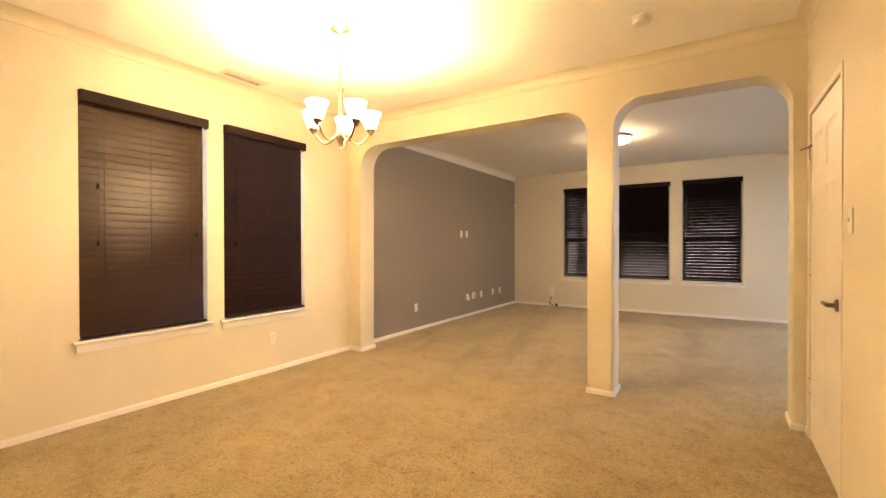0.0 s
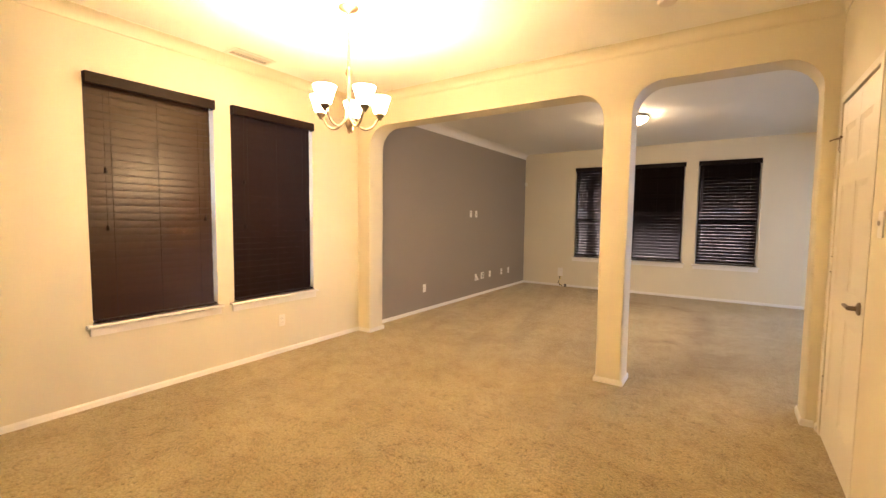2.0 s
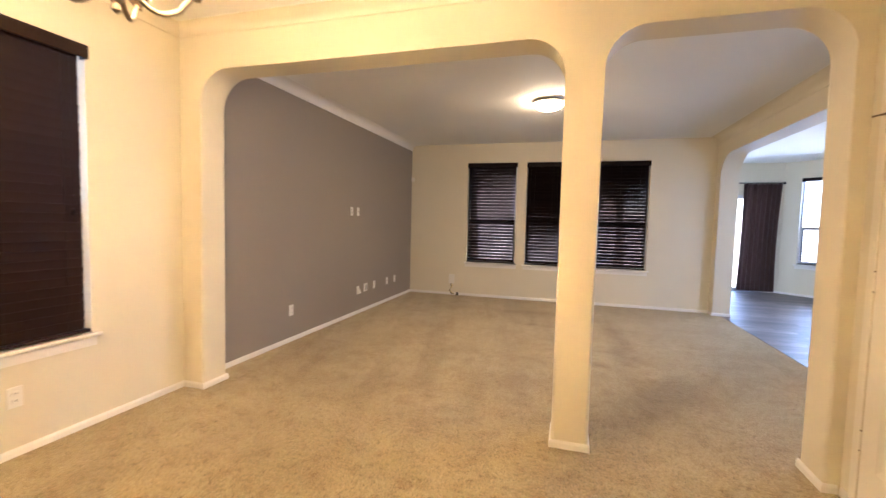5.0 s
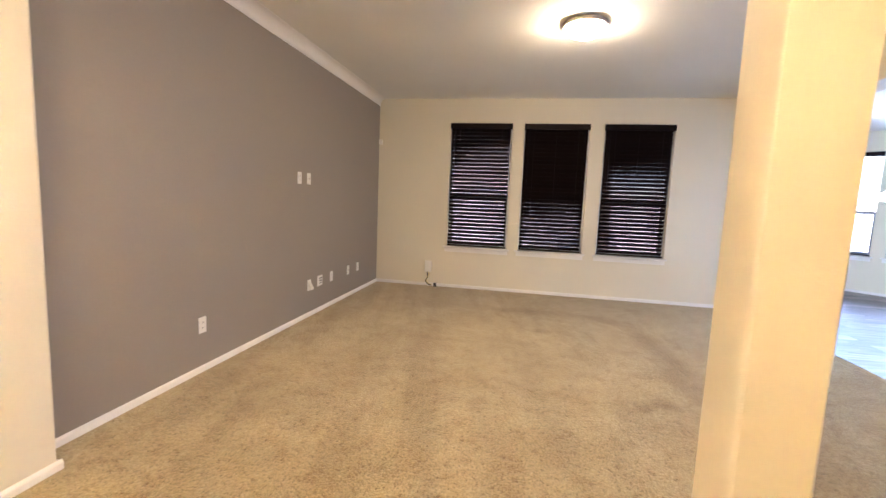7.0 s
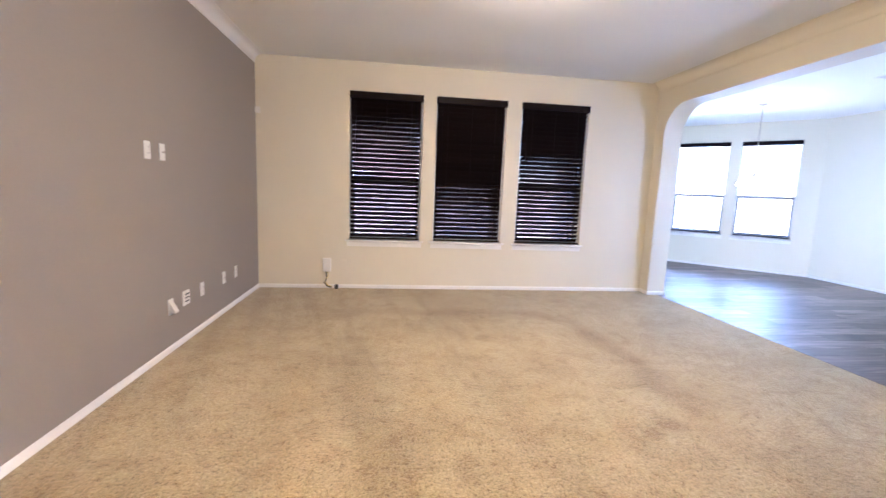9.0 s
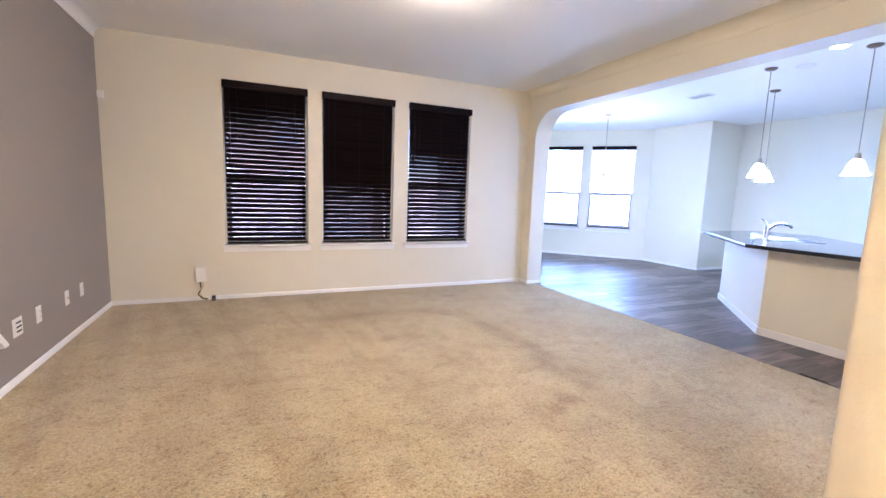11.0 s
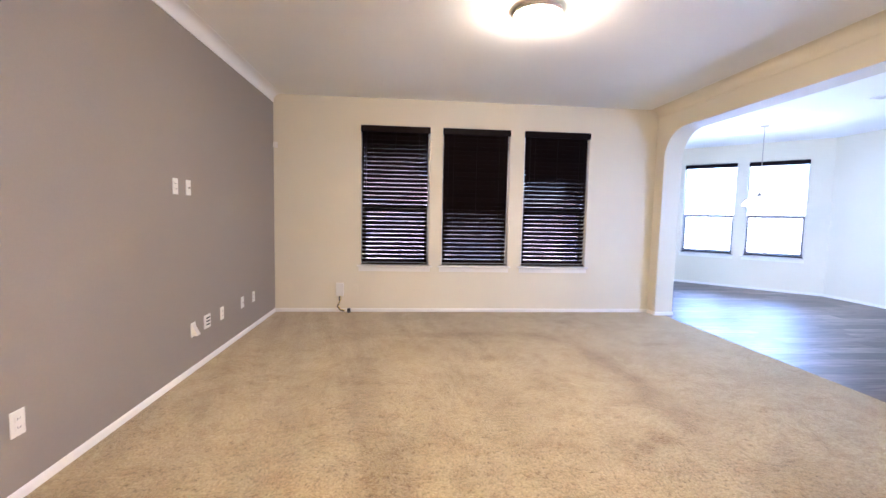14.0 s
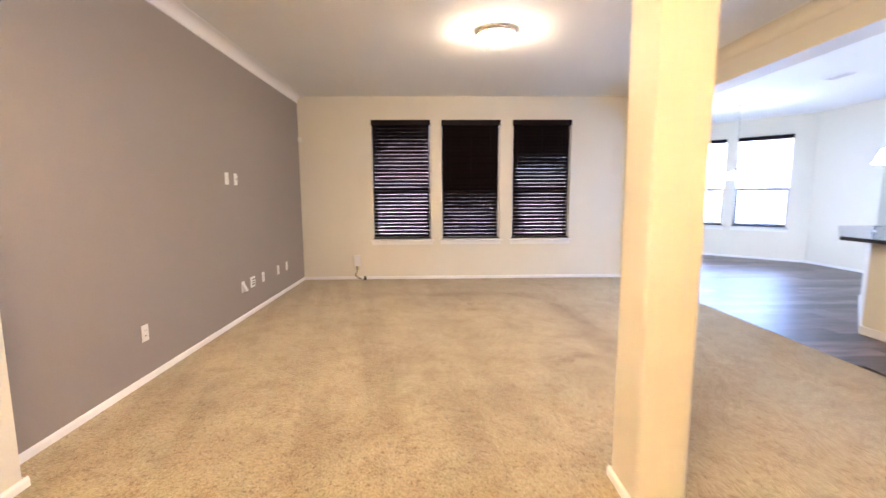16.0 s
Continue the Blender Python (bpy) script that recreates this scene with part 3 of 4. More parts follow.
def blind(m, height, tilt, label, wand=True, knobs=False, mesh=None, shift=-0.006, wood=SLAT, rnd=random.Random(4)):
    """A slatted blind; tilt(share of the height) gives each slat's tilt in degrees, room edge raised."""
    r = root("window_blind", m, label, "blind", "slatted window blinds")
    w = WIDTH / 2 - 0.004
    bm = slab(-w, w, -0.022, -0.008, height - 0.085, height - 0.006, 0.004)
    for s in (-1, 1):
        box(bm, min(s * w, s * (w - 0.012)), max(s * w, s * (w - 0.012)), -0.009, 0.045, height - 0.085, height - 0.006, 0.003)
    part("valance", bm, wood, r, "dark wooden valance with returns")
    part("head_rail", slab(-w + 0.014, w - 0.014, 0.006, 0.058, height - 0.06, height - 0.008, 0.003), wood, r)
    part("bottom_rail", slab(-w + 0.011, w - 0.011, 0.006, 0.060, 0.012, 0.030, 0.005), wood, r)
    count = int((height - 0.115) / PITCH) + 1
    for i in range(count):
        z = 0.06 + i * PITCH
        ob = new("slat", mesh or SLAT_MESH)
        ob.parent = r
        ob.matrix_basis = pose(shift + rnd.uniform(-0.0015, 0.0015), 0.033, z, -tilt(z / height) + rnd.uniform(-0.7, 0.7), 0, 0)
    for x in (-w * 0.68, w * 0.0, w * 0.68):
        for y in (0.002, 0.064):
            part("ladder_cord", tube([(x, y, 0.03), (x, y, height - 0.06)], 0.0016, 5), CORD, r)
    if wand:
        bm = tube([(-w + 0.07, -0.004, height - 0.09), (-w + 0.07, -0.005, height * 0.52)], 0.004, 6)
        part("tilt_wand", bm, SLAT, r)
    if knobs:
        for x, z in ((-w + 0.10, height * 0.62), (-w + 0.10, height * 0.39), (w - 0.10, height * 0.43)):
            part("cord_tassel", lathe([(0, 0.02), (0.007, 0.017), (0.012, -0.014), (0.010, -0.02), (0, -0.02)], 10), SLAT, r, smooth=True).matrix_basis = pose(x, -0.006, z)
            part("pull_cord", tube([(x, -0.006, z + 0.018), (x, -0.006, height - 0.09)], 0.0012, 5), CORD, r)
    return r


HEIGHT = HEAD - SILL
far_tilts = (lambda f: 45, lambda f: 45 + 9.8 * min(1, f / 0.33), lambda f: 45 + 5.2 * min(1, f / 0.66))
for k, c in enumerate(FAR_WINDOWS):
    window("window_%d" % (k + 1), pose(c, NORTH, SILL), WIDTH, HEIGHT, SCREENED, DARKVINYL, "white-trimmed single-hung window with dark sash")
    blind(pose(c, NORTH - 0.018, SILL), HEIGHT, far_tilts[k], ("dark brown slatted blind, slats half open", "dark brown slatted blind, nearly closed above and half open below", "dark brown slatted blind, half open, tilted steeper above")[k])
for k, c in enumerate(DINING_WINDOWS):
    m = pose(WEST, c, DSILL, 0, 0, FACE_WEST)
    window("window_%d" % (k + 4), m, WIDTH, DHEAD - DSILL, CLEAR, VINYL, "white-trimmed single-hung window behind a closed blind", 0.012)
    blind(m @ pose(0, -0.022, 0), DHEAD - DSILL, (lambda f: -82, lambda f: 83)[k], ("brown wooden slatted blind, fully closed, chandelier sheen put into its colour", "dark brown wooden slatted blind, fully closed")[k], wand=False, knobs=True, mesh=(SHEEN_MESH, DARK_MESH)[k], shift=-0.017, wood=DARK_SLAT)
for k, c in enumerate(NOOK_WINDOWS):
    m = DIAG_POSE @ pose(c, 0, SILL + 0.02)
    window("window_%d" % (k + 6), m, WIDTH, HEIGHT - 0.02, CLEAR, GREYSASH, "bright single-hung window of the breakfast nook", 0.018)
    blind(m, HEIGHT - 0.02, lambda f: -4, "dark brown slatted blind with slats fully open", wand=False)


# patio door with its curtain
def patio_door():
    r = root("door_patio", pose((PATIO0 + PATIO1) / 2, NOOKN, 0), "white glazed patio door to the yard", "door", "", "structure")
    w = (PATIO1 - PATIO0) / 2
    bm = bmesh.new()
    for x0, x1, z0, z1 in ((-w, -w + 0.06, 0, 2.08), (w - 0.06, w, 0, 2.08), (-w + 0.06, w - 0.06, 2.0, 2.08), (-w + 0.06, w - 0.06, 0, 0.07), (-0.05, 0.05, 0.07, 2.0)):
        box(bm, x0, x1, 0.05, 0.11, z0, z1, 0.004)
    part("door_frame", bm, VINYL, r)
    for x0, x1 in ((-w + 0.06, -0.05), (0.05, w - 0.06)):
        part("pane", slab(x0, x1, 0.078, 0.084, 0.07, 2.0), CLEAR, r).visible_shadow = False


patio_door()


def curtain():
    r = root("curtain", pose(2.84, NOOKN - 0.09, 0), "brown cloth curtain hanging in folds, drawn aside", "curtain")
    bm = bmesh.new()
    cols, rows, grid = 60, 14, []
    for i in range(cols + 1):
        u = i / cols
        line = []
        for k in range(rows + 1):
            v = k / rows
            gather = 1 - 0.06 * math.sin(math.pi * v)
            x = (u - 0.5) * 0.70 * gather - 0.03 * (1 - v)
            y = 0.032 * math.sin(u * 2 * math.pi * 8 + 0.7 * math.sin(3 * v)) * (0.7 + 0.3 * (1 - v)) + 0.008 * math.sin(u * 31)
            line.append(bm.verts.new((x, y, 0.03 + v * 2.27)))
        grid.append(line)
    for i in range(cols):
        for k in range(rows):
            bm.faces.new((grid[i][k], grid[i + 1][k], grid[i + 1][k + 1], grid[i][k + 1]))
    bmesh.ops.solidify(bm, geom=list(bm.faces), thickness=0.003)
    part("cloth", bm, CURTAIN, r, smooth=True)
    return r


curtain()
r = root("curtain_rod", pose(2.3, NOOKN - 0.09, 2.32), "black iron curtain rod on wall brackets", "curtain rod")
part("rod", tube([(-0.95, 0, 0), (0.92, 0, 0)], 0.011, 10), BLACKIRON, r, smooth=True)
for x in (-0.95, 0.92):
    part("finial", lathe([(0, -0.03), (0.02, -0.02), (0.026, 0), (0.02, 0.02), (0, 0.03)], 12), BLACKIRON, r, smooth=True).location = (x, 0, 0)
for x in (-0.85, 0.86):
    part("bracket", slab(x - 0.008, x + 0.008, -0.012, 0.09, -0.02, 0.012, 0.003), BLACKIRON, r)


# ---- dining room ----
def closet_door():
    """Six-panel door; x runs from the hinges to the latch, the room lies at y < 0."""
    w, h = DOOR1 - DOOR0 - 0.006, DOORH - 0.020
    r = root("door_1", pose(EAST, DOOR1 - 0.003, 0.008, 0, 0, -90), "white painted six-panel closet door, closed", "door", "", "structure")
    y0, y1 = 0.004, 0.038
    bm = bmesh.new()
    box(bm, 0, w, y0 + 0.008, y1, 0, h)
    xs = (0, 0.105, w / 2 - 0.045, w / 2 + 0.045, w - 0.105, w)
    zs = (0, 0.23, 0.83, 0.99, 1.58, 1.69, 1.925, h)
    for x0, x1 in ((xs[0], xs[1]), (xs[2], xs[3]), (xs[4], xs[5])):
        box(bm, x0, x1, y0, y0 + 0.0085, 0, h)
    for a, b in ((xs[1], xs[2]), (xs[3], xs[4])):
        for k in (0, 2, 4, 6):
            box(bm, a, b, y0 + 0.0002, y0 + 0.0085, zs[k], zs[k + 1])
    part("slab", bm, DOOR, r)
    for a, b in ((xs[1], xs[2]), (xs[3], xs[4])):
        for k in (1, 3, 5):
            bm = bmesh.new()
            i = 0.030
            face = [(a + i, zs[k] + i), (b - i, zs[k] + i), (b - i, zs[k + 1] - i), (a + i, zs[k + 1] - i)]
            rim = [(a, zs[k]), (b, zs[k]), (b, zs[k + 1]), (a, zs[k + 1])]
            f = [bm.verts.new((x, y0 + 0.0072, z)) for x, z in face]
            o = [bm.verts.new((x, y0 + 0.0012, z)) for x, z in rim]
            bm.faces.new(f)
            for q in range(4):
                bm.faces.new((f[q], f[(q + 1) % 4], o[(q + 1) % 4], o[q]))
            part("recessed_panel", bm, DOOR, r)
    handle = part("door_handle", lathe([(0, 0), (0.032, 0), (0.032, 0.006), (0.024, 0.011), (0.012, 0.013), (0.011, 0.045), (0, 0.045)], 20), BRONZE, r, "dark bronze lever handle", True)
    handle.matrix_basis = pose(w - 0.065, y0, 0.94, 90, 0, 0)
    part("lever", tube([(0.006, 0.0, 0.040), (-0.03, 0.001, 0.043), (-0.07, 0.004, 0.044), (-0.11, 0.0, 0.041), (-0.118, -0.004, 0.036)], [0.011, 0.010, 0.009, 0.0085, 0.005], 10), BRONZE, handle, smooth=True)
    for z in (0.335, 1.10, 1.84):
        hinge = part("hinge", tube([(-0.003, -0.002, z - 0.045), (-0.003, -0.002, z + 0.045)], 0.0055, 8), DOOR, r, "hinge painted over with the door", True)
        for e in (-0.050, 0.046):
            part("hinge_tip", tube([(-0.003, -0.002, z + e), (-0.003, -0.002, z + e + 0.005)], 0.0045, 8), BRONZE, hinge, smooth=True)
    stop = part("hinge_stop", tube([(0.045, -0.004, 1.876), (0.0, -0.010, 1.874), (-0.020, -0.030, 1.872), (-0.034, -0.046, 1.868)], [0.0055, 0.0075, 0.0035, 0.0055], 8), BRONZE, r, "bronze hinge-pin door stop", True)
    part("pin", tube([(0, -0.006, 1.80), (0, -0.006, 1.884)], 0.0032, 8), NICKEL, stop, smooth=True)
    bm = bmesh.new()
    for x0, x1, z0, z1 in ((-0.0035, -0.0008, -0.008, h + 0.004), (w + 0.0008, w + 0.0035, -0.008, h + 0.004)):
        box(bm, x0, x1, 0.0045, 0.04, z0, z1)
    part("stop_bead", bm, DOOR, r)
    bm = bmesh.new()
    for x0, x1, z0, z1 in ((-0.055, -0.004, -0.008, h + 0.055), (w + 0.004, w + 0.055, -0.008, h + 0.055), (-0.004, w + 0.004, h + 0.013, h + 0.055)):
        box(bm, x0, x1, -0.004, 0, z0, z1, 0.0015)
    part("casing", bm, DOOR, r, "white painted door casing")
    return r


closet_door()


def switch_plate(m, gangs, label, kind="switch"):
    """A wall plate; the wall's face at y = 0, the room at y < 0."""
    r = root({"switch": "light_switch", "outlet": "power_outlet", "jack": "cable_plate"}[kind], m, label, {"switch": "switch", "outlet": "outlet", "jack": "wall plate"}[kind])
    w = 0.036 + 0.023 * (gangs - 1)
    part("plate", slab(-w, w, -0.006, 0, -0.058, 0.058, 0.003), PLATE, r)
    for k in range(gangs):
        x = (k - (gangs - 1) / 2) * 0.046
        if kind == "switch":
            part("toggle", slab(x - 0.005, x + 0.005, -0.017, -0.0055, -0.004, 0.016, 0.002), PLATE, r)
        elif kind == "outlet":
            for z in (-0.02, 0.02):
                face = part("receptacle", slab(x - 0.0165, x + 0.0165, -0.009, -0.0055, z - 0.014, z + 0.014, 0.003), PLATE, r)
                for dx in (-0.006, 0.006):
                    part("slot", slab(x + dx - 0.0012, x + dx + 0.0012, -0.0096, -0.0088, z - 0.004, z + 0.006), SLOT, face)
        else:
            part("socket", tube([(x, -0.018, 0), (x, -0.0055, 0)], 0.0055, 10), NICKEL, r, smooth=True)
    for z in (-0.042, 0.042):
        part("screw", tube([(0, -0.0072, z), (0, -0.0058, z)], 0.003, 8), PLATE, r)
    return r


switch_plate(pose(EAST, 3.03, 1.36, 0, 0, -90), 1, "cream single light switch beside the closet door")
switch_plate(pose(WEST, 3.08, 0.33, 0, 0, 90), 1, "white power outlet low on the cream wall", "outlet")


def shade_profile(h, r0, r1):
    outer = [(r0 * 0.35, 0.0), (r0, 0.008), (r0 + (r1 - r0) * 0.30, h * 0.35), (r0 + (r1 - r0) * 0.62, h * 0.7), (r1, h)]
    inner = [(r - 0.004, z + (0.004 if z < 0.02 else 0)) for r, z in outer[::-1]]
    return outer + inner


def chandelier(m, glass, label, drop=0.82, metal=ANTIQUE):
    """Hung from its canopy at the origin; z runs down from the ceiling."""
    r = root("chandelier", m, label, "chandelier")
    part("canopy", lathe([(0, 0), (0.066, 0), (0.066, -0.006), (0.055, -0.016), (0.02, -0.024), (0.008, -0.036), (0, -0.036)], 28), BRONZE, r, smooth=True)
    top = -0.036
    stem_top = -(drop - 0.43)
    n = int((top - stem_top) / 0.034)
    bm = bmesh.new()
    for i in range(n):
        z = top - 0.012 - i * (top - stem_top) / n
        pts = []
        for k in range(12):
            a = 2 * math.pi * k / 12
            u, v = 0.010 * math.cos(a), 0.021 * math.sin(a)
            pts.append((u, 0, z + v) if i % 2 else (0, u, z + v))
        tube(pts, 0.0032, 5, bm, closed=True)
    part("chain", bm, metal, r, smooth=True)
    part("wire", tube([(0.004, 0.003, top + 0.01), (-0.006, 0.004, (top + stem_top) / 2), (0.003, -0.003, stem_top)], 0.0025, 5), BRONZE, r, smooth=True)
    b = -drop
    part("column", lathe([(0, stem_top + 0.012), (0.008, stem_top + 0.008), (0.018, stem_top - 0.012), (0.022, stem_top - 0.04), (0.013, stem_top - 0.055), (0.012, b + 0.20), (0.02, b + 0.17), (0.026, b + 0.12), (0.034, b + 0.08), (0.02, b + 0.045), (0.010, b + 0.03), (0.013, b + 0.012), (0, b)], 20), metal, r, smooth=True)
    for k in range(5):
        a = radians(-16.8 + 72 * k)
        ca, sa = math.cos(a), math.sin(a)
        line = []
        for t in range(13):
            f = t / 12
            rad = 0.02 + 0.19 * f
            z = b + 0.105 - 0.075 * math.sin(math.pi * min(f / 0.9, 1) * 0.92) * (1 - 0.15 * f) + 0.028 * max(0, f - 0.75) / 0.25
            line.append((rad * ca, rad * sa, z))
        arm = part("arm", tube(line, 0.0075, 8), metal, r, smooth=True)
        end = line[-1]
        cup = part("cup", lathe([(0, -0.012), (0.012, -0.010), (0.016, 0.004), (0.024, 0.010), (0.032, 0.030), (0.030, 0.034), (0, 0.034)], 16), metal, arm, smooth=True)
        cup.location = end
        part("shade", lathe(shade_profile(0.112, 0.040, 0.073), 24), glass, arm, "frosted bell glass shade", True).location = (end[0], end[1], end[2] + 0.032)
    return r, b


CHAND = (-2.377, 2.535)
chandelier(pose(*CHAND, TOP), SHADE_WARM, "brushed nickel chandelier with five lit frosted shades")
for k in range(5):
    a = radians(-16.8 + 72 * k)
    lamp("bulb_%d" % k, (CHAND[0] + 0.21 * math.cos(a), CHAND[1] + 0.21 * math.sin(a), TOP - 0.82 + 0.21), 1.85, WARM, 0.03)


def ceiling_vent(m, lx, ly, label):
    r = root("ceiling_vent", m, label, "vent")
    bm = bmesh.new()
    for x0, x1, y0, y1 in ((-lx, -lx + 0.022, -ly, ly), (lx - 0.022, lx, -ly, ly), (-lx + 0.022, lx - 0.022, -ly, -ly + 0.022), (-lx + 0.022, lx - 0.022, ly - 0.022, ly)):
        box(bm, x0, x1, y0, y1, -0.010, 0, 0.002)
    part("frame", bm, TRIM, r)
    part("backing", slab(-lx + 0.022, lx - 0.022, -ly + 0.022, ly - 0.022, -0.003, 0), SLOT, r)
    n = 7
    for i in range(n):
        x = -lx + 0.03 + (2 * lx - 0.06) * i / (n - 1)
        s = part("slat", slab(-0.008, 0.008, -ly + 0.023, ly - 0.023, -0.0008, 0.0008), VENT, r)
        s.matrix_basis = pose(x, 0, -0.007, 0, 38 if i < n / 2 else -38, 0)
    return r


ceiling_vent(pose(-3.725, 2.68, TOP), 0.085, 0.19, "white metal ceiling air register")


def smoke_detector(m):
    r = root("smoke_detector", m, "white round smoke detector on the ceiling", "smoke detector")
    part("base", lathe([(0, 0), (0.066, 0), (0.066, -0.010), (0.060, -0.012), (0, -0.012)], 28), PLATE, r, smooth=True)
    part("cover", lathe([(0.056, -0.012), (0.056, -0.030), (0.048, -0.040), (0.020, -0.044), (0, -0.044)], 28), PLATE, r, smooth=True)


smoke_detector(pose(-0.605, 3.51, TOP))

# ---- living room ----
r = root("ceiling_lamp", pose(-1.332, 6.64, TOP), "flush ceiling lamp with nickel rim and lit glass dome", "ceiling lamp")
part("ring", lathe([(0, 0), (0.158, 0), (0.172, -0.008), (0.178, -0.026), (0.174, -0.036), (0.166, -0.040), (0.160, -0.038), (0, -0.036)], 40), SATIN, r, "brushed nickel rim", True)
part("dome", lathe([(0.161, -0.037), (0.157, -0.056), (0.136, -0.080), (0.098, -0.099), (0.05, -0.110), (0, -0.113)], 40), DOME_GLOW, r, "lit frosted glass dome", True)
part("knob", lathe([(0, -0.111), (0.008, -0.114), (0.009, -0.119), (0.005, -0.125), (0, -0.126)], 12), BRONZE, r, smooth=True)

switch_plate(pose(WEST, 5.494, 0.342, 0, 0, 90), 1, "white power outlet low on the grey wall", "outlet")
switch_plate(pose(WEST, 6.823, 1.455, 0, 0, 90), 1, "white power outlet high on the grey wall", "outlet")
switch_plate(pose(WEST, 7.008, 1.455, 0, 0, 90), 1, "white cable plate high on the grey wall", "jack")
switch_plate(pose(WEST, 7.559, 0.347, 0, 0, 90), 1, "white power outlet low on the grey wall", "outlet")
switch_plate(pose(WEST, 8.046, 0.346, 0, 0, 90), 1, "white cable plate low on the grey wall", "jack")
switch_plate(pose(WEST, 8.364, 0.345, 0, 0, 90), 1, "white power outlet low on the grey wall", "outlet")
# plate with a hooded cable pass-through
r = root("cable_plate", pose(WEST, 7.028, 0.338, 0, 0, 90), "white wall plate with a projecting cable hood", "wall plate")
part("plate", slab(-0.036, 0.036, -0.006, 0, -0.058, 0.058, 0.003), PLATE, r)
part("hood", prism([(-0.006, 0.04), (-0.045, -0.035), (-0.045, -0.045), (-0.006, -0.045)], "x", -0.026, 0.026), PLATE, r)
# multimedia plate with several sockets
r = root("cable_plate", pose(WEST, 7.268, 0.346, 0, 0, 90), "white double wall plate with dark sockets", "wall plate")
part("plate", slab(-0.058, 0.058, -0.006, 0, -0.058, 0.058, 0.003), PLATE, r)
for z in (-0.028, 0.0, 0.028):
    part("socket", slab(-0.022, 0.040, -0.008, -0.0055, z - 0.006, z + 0.006, 0.001), SLOT, r)

# box on the north wall with its loose wires
r = root("wall_box", pose(-3.095, NORTH, 0.296), "white plastic phone box on the wall above the baseboard", "junction box")
part("case", slab(-0.05, 0.05, -0.038, 0, -0.085, 0.085, 0.006), PLATE, r)
part("lid", slab(-0.044, 0.044, -0.044, -0.0385, -0.078, 0.078, 0.002), PLATE, r)
part("wire", tube([(0.01, -0.02, -0.085), (0.02, -0.03, -0.13), (-0.01, -0.035, -0.17), (-0.02, -0.04, -0.21), (0.02, -0.05, -0.255), (0.07, -0.05, -0.27)], 0.0065, 6), YELLOWWIRE, r, "loose yellow wire", True)
part("cable", tube([(-0.01, -0.02, -0.085), (0.0, -0.03, -0.16), (-0.03, -0.045, -0.22), (0.01, -0.05, -0.265), (0.06, -0.055, -0.276)], 0.0075, 6), DARKPLUG, r, "black cable", True)
r = root("power_plug", pose(-2.975, NORTH - 0.05, 0), "black plug lying on the carpet", "plug")
part("body", slab(-0.02, 0.02, -0.02, 0.02, 0, 0.055, 0.006), DARKPLUG, r)
part("prong", slab(-0.012, 0.012, -0.036, -0.0195, 0.02, 0.03, 0.001), STEEL, r)
r = root("wall_plate", pose(-2.90, NORTH, 0.30), "blank cream wall plate", "wall plate")
part("plate", slab(-0.036, 0.036, -0.005, 0, -0.058, 0.058, 0.003), CREAM, r)
r = root("motion_sensor", pose(-3.905, NORTH - 0.012, 2.12, 0, 0, 0), "small white alarm sensor in the corner", "sensor")
part("case", slab(-0.012, 0.04, -0.028, 0.012, -0.035, 0.035, 0.008), PLATE, r)


# ---- kitchen ----
def island():
    r = root("kitchen_island", pose(0, 0, 0), "cream knee-wall kitchen island with a slanting end", "kitchen island")
    base = [(2.0, 4.6), (2.0, 6.29), (3.18, 7.46), (4.1, 7.46), (4.1, 7.0), (2.75, 5.65), (2.75, 4.6)]
    part("body", prism(base, "z", 0, 0.855), CREAM, r)
    bm = prism([(1.987, 4.6), (1.987, 6.295), (3.174, 7.473), (4.1, 7.473), (4.1, 7.459), (3.18, 7.459), (2.001, 6.289), (2.001, 4.6)], "z", 0, 0.075)
    part("baseboard", bm, TRIM, r)
    return r


island()
TOP_LINE = [(1.79, 4.5), (1.81, 6.40), (3.04, 7.69), (4.2, 7.72), (4.2, 6.95), (2.85, 5.6), (2.85, 4.5)]
bm = prism(TOP_LINE, "z", 0.855, 0.892)
bmesh.ops.bevel(bm, geom=list(bm.edges), offset=0.008, segments=2, profile=0.5, affect="EDGES")
tagged(link("countertop", bm, GRANITE, None), "polished black granite countertop on the island", "countertop")


def faucet(m):
    r = root("faucet", m, "chrome kitchen faucet with a curved spout", "faucet")
    part("base", lathe([(0, 0), (0.03, 0), (0.03, 0.008), (0.024, 0.014), (0.021, 0.12), (0.016, 0.15), (0, 0.15)], 18), STEEL, r, smooth=True)
    part("spout", tube([(0, 0, 0.10), (0.05, -0.04, 0.16), (0.11, -0.08, 0.17), (0.16, -0.12, 0.15), (0.17, -0.13, 0.13)], [0.017, 0.016, 0.015, 0.015, 0.016], 10), STEEL, r, smooth=True)
    part("lever", tube([(0, 0, 0.145), (-0.01, 0.02, 0.19), (-0.015, 0.05, 0.21)], 0.008, 8), STEEL, r, smooth=True)


faucet(pose(2.60, 6.66, 0.892) @ Matrix.Scale(1.1, 4))
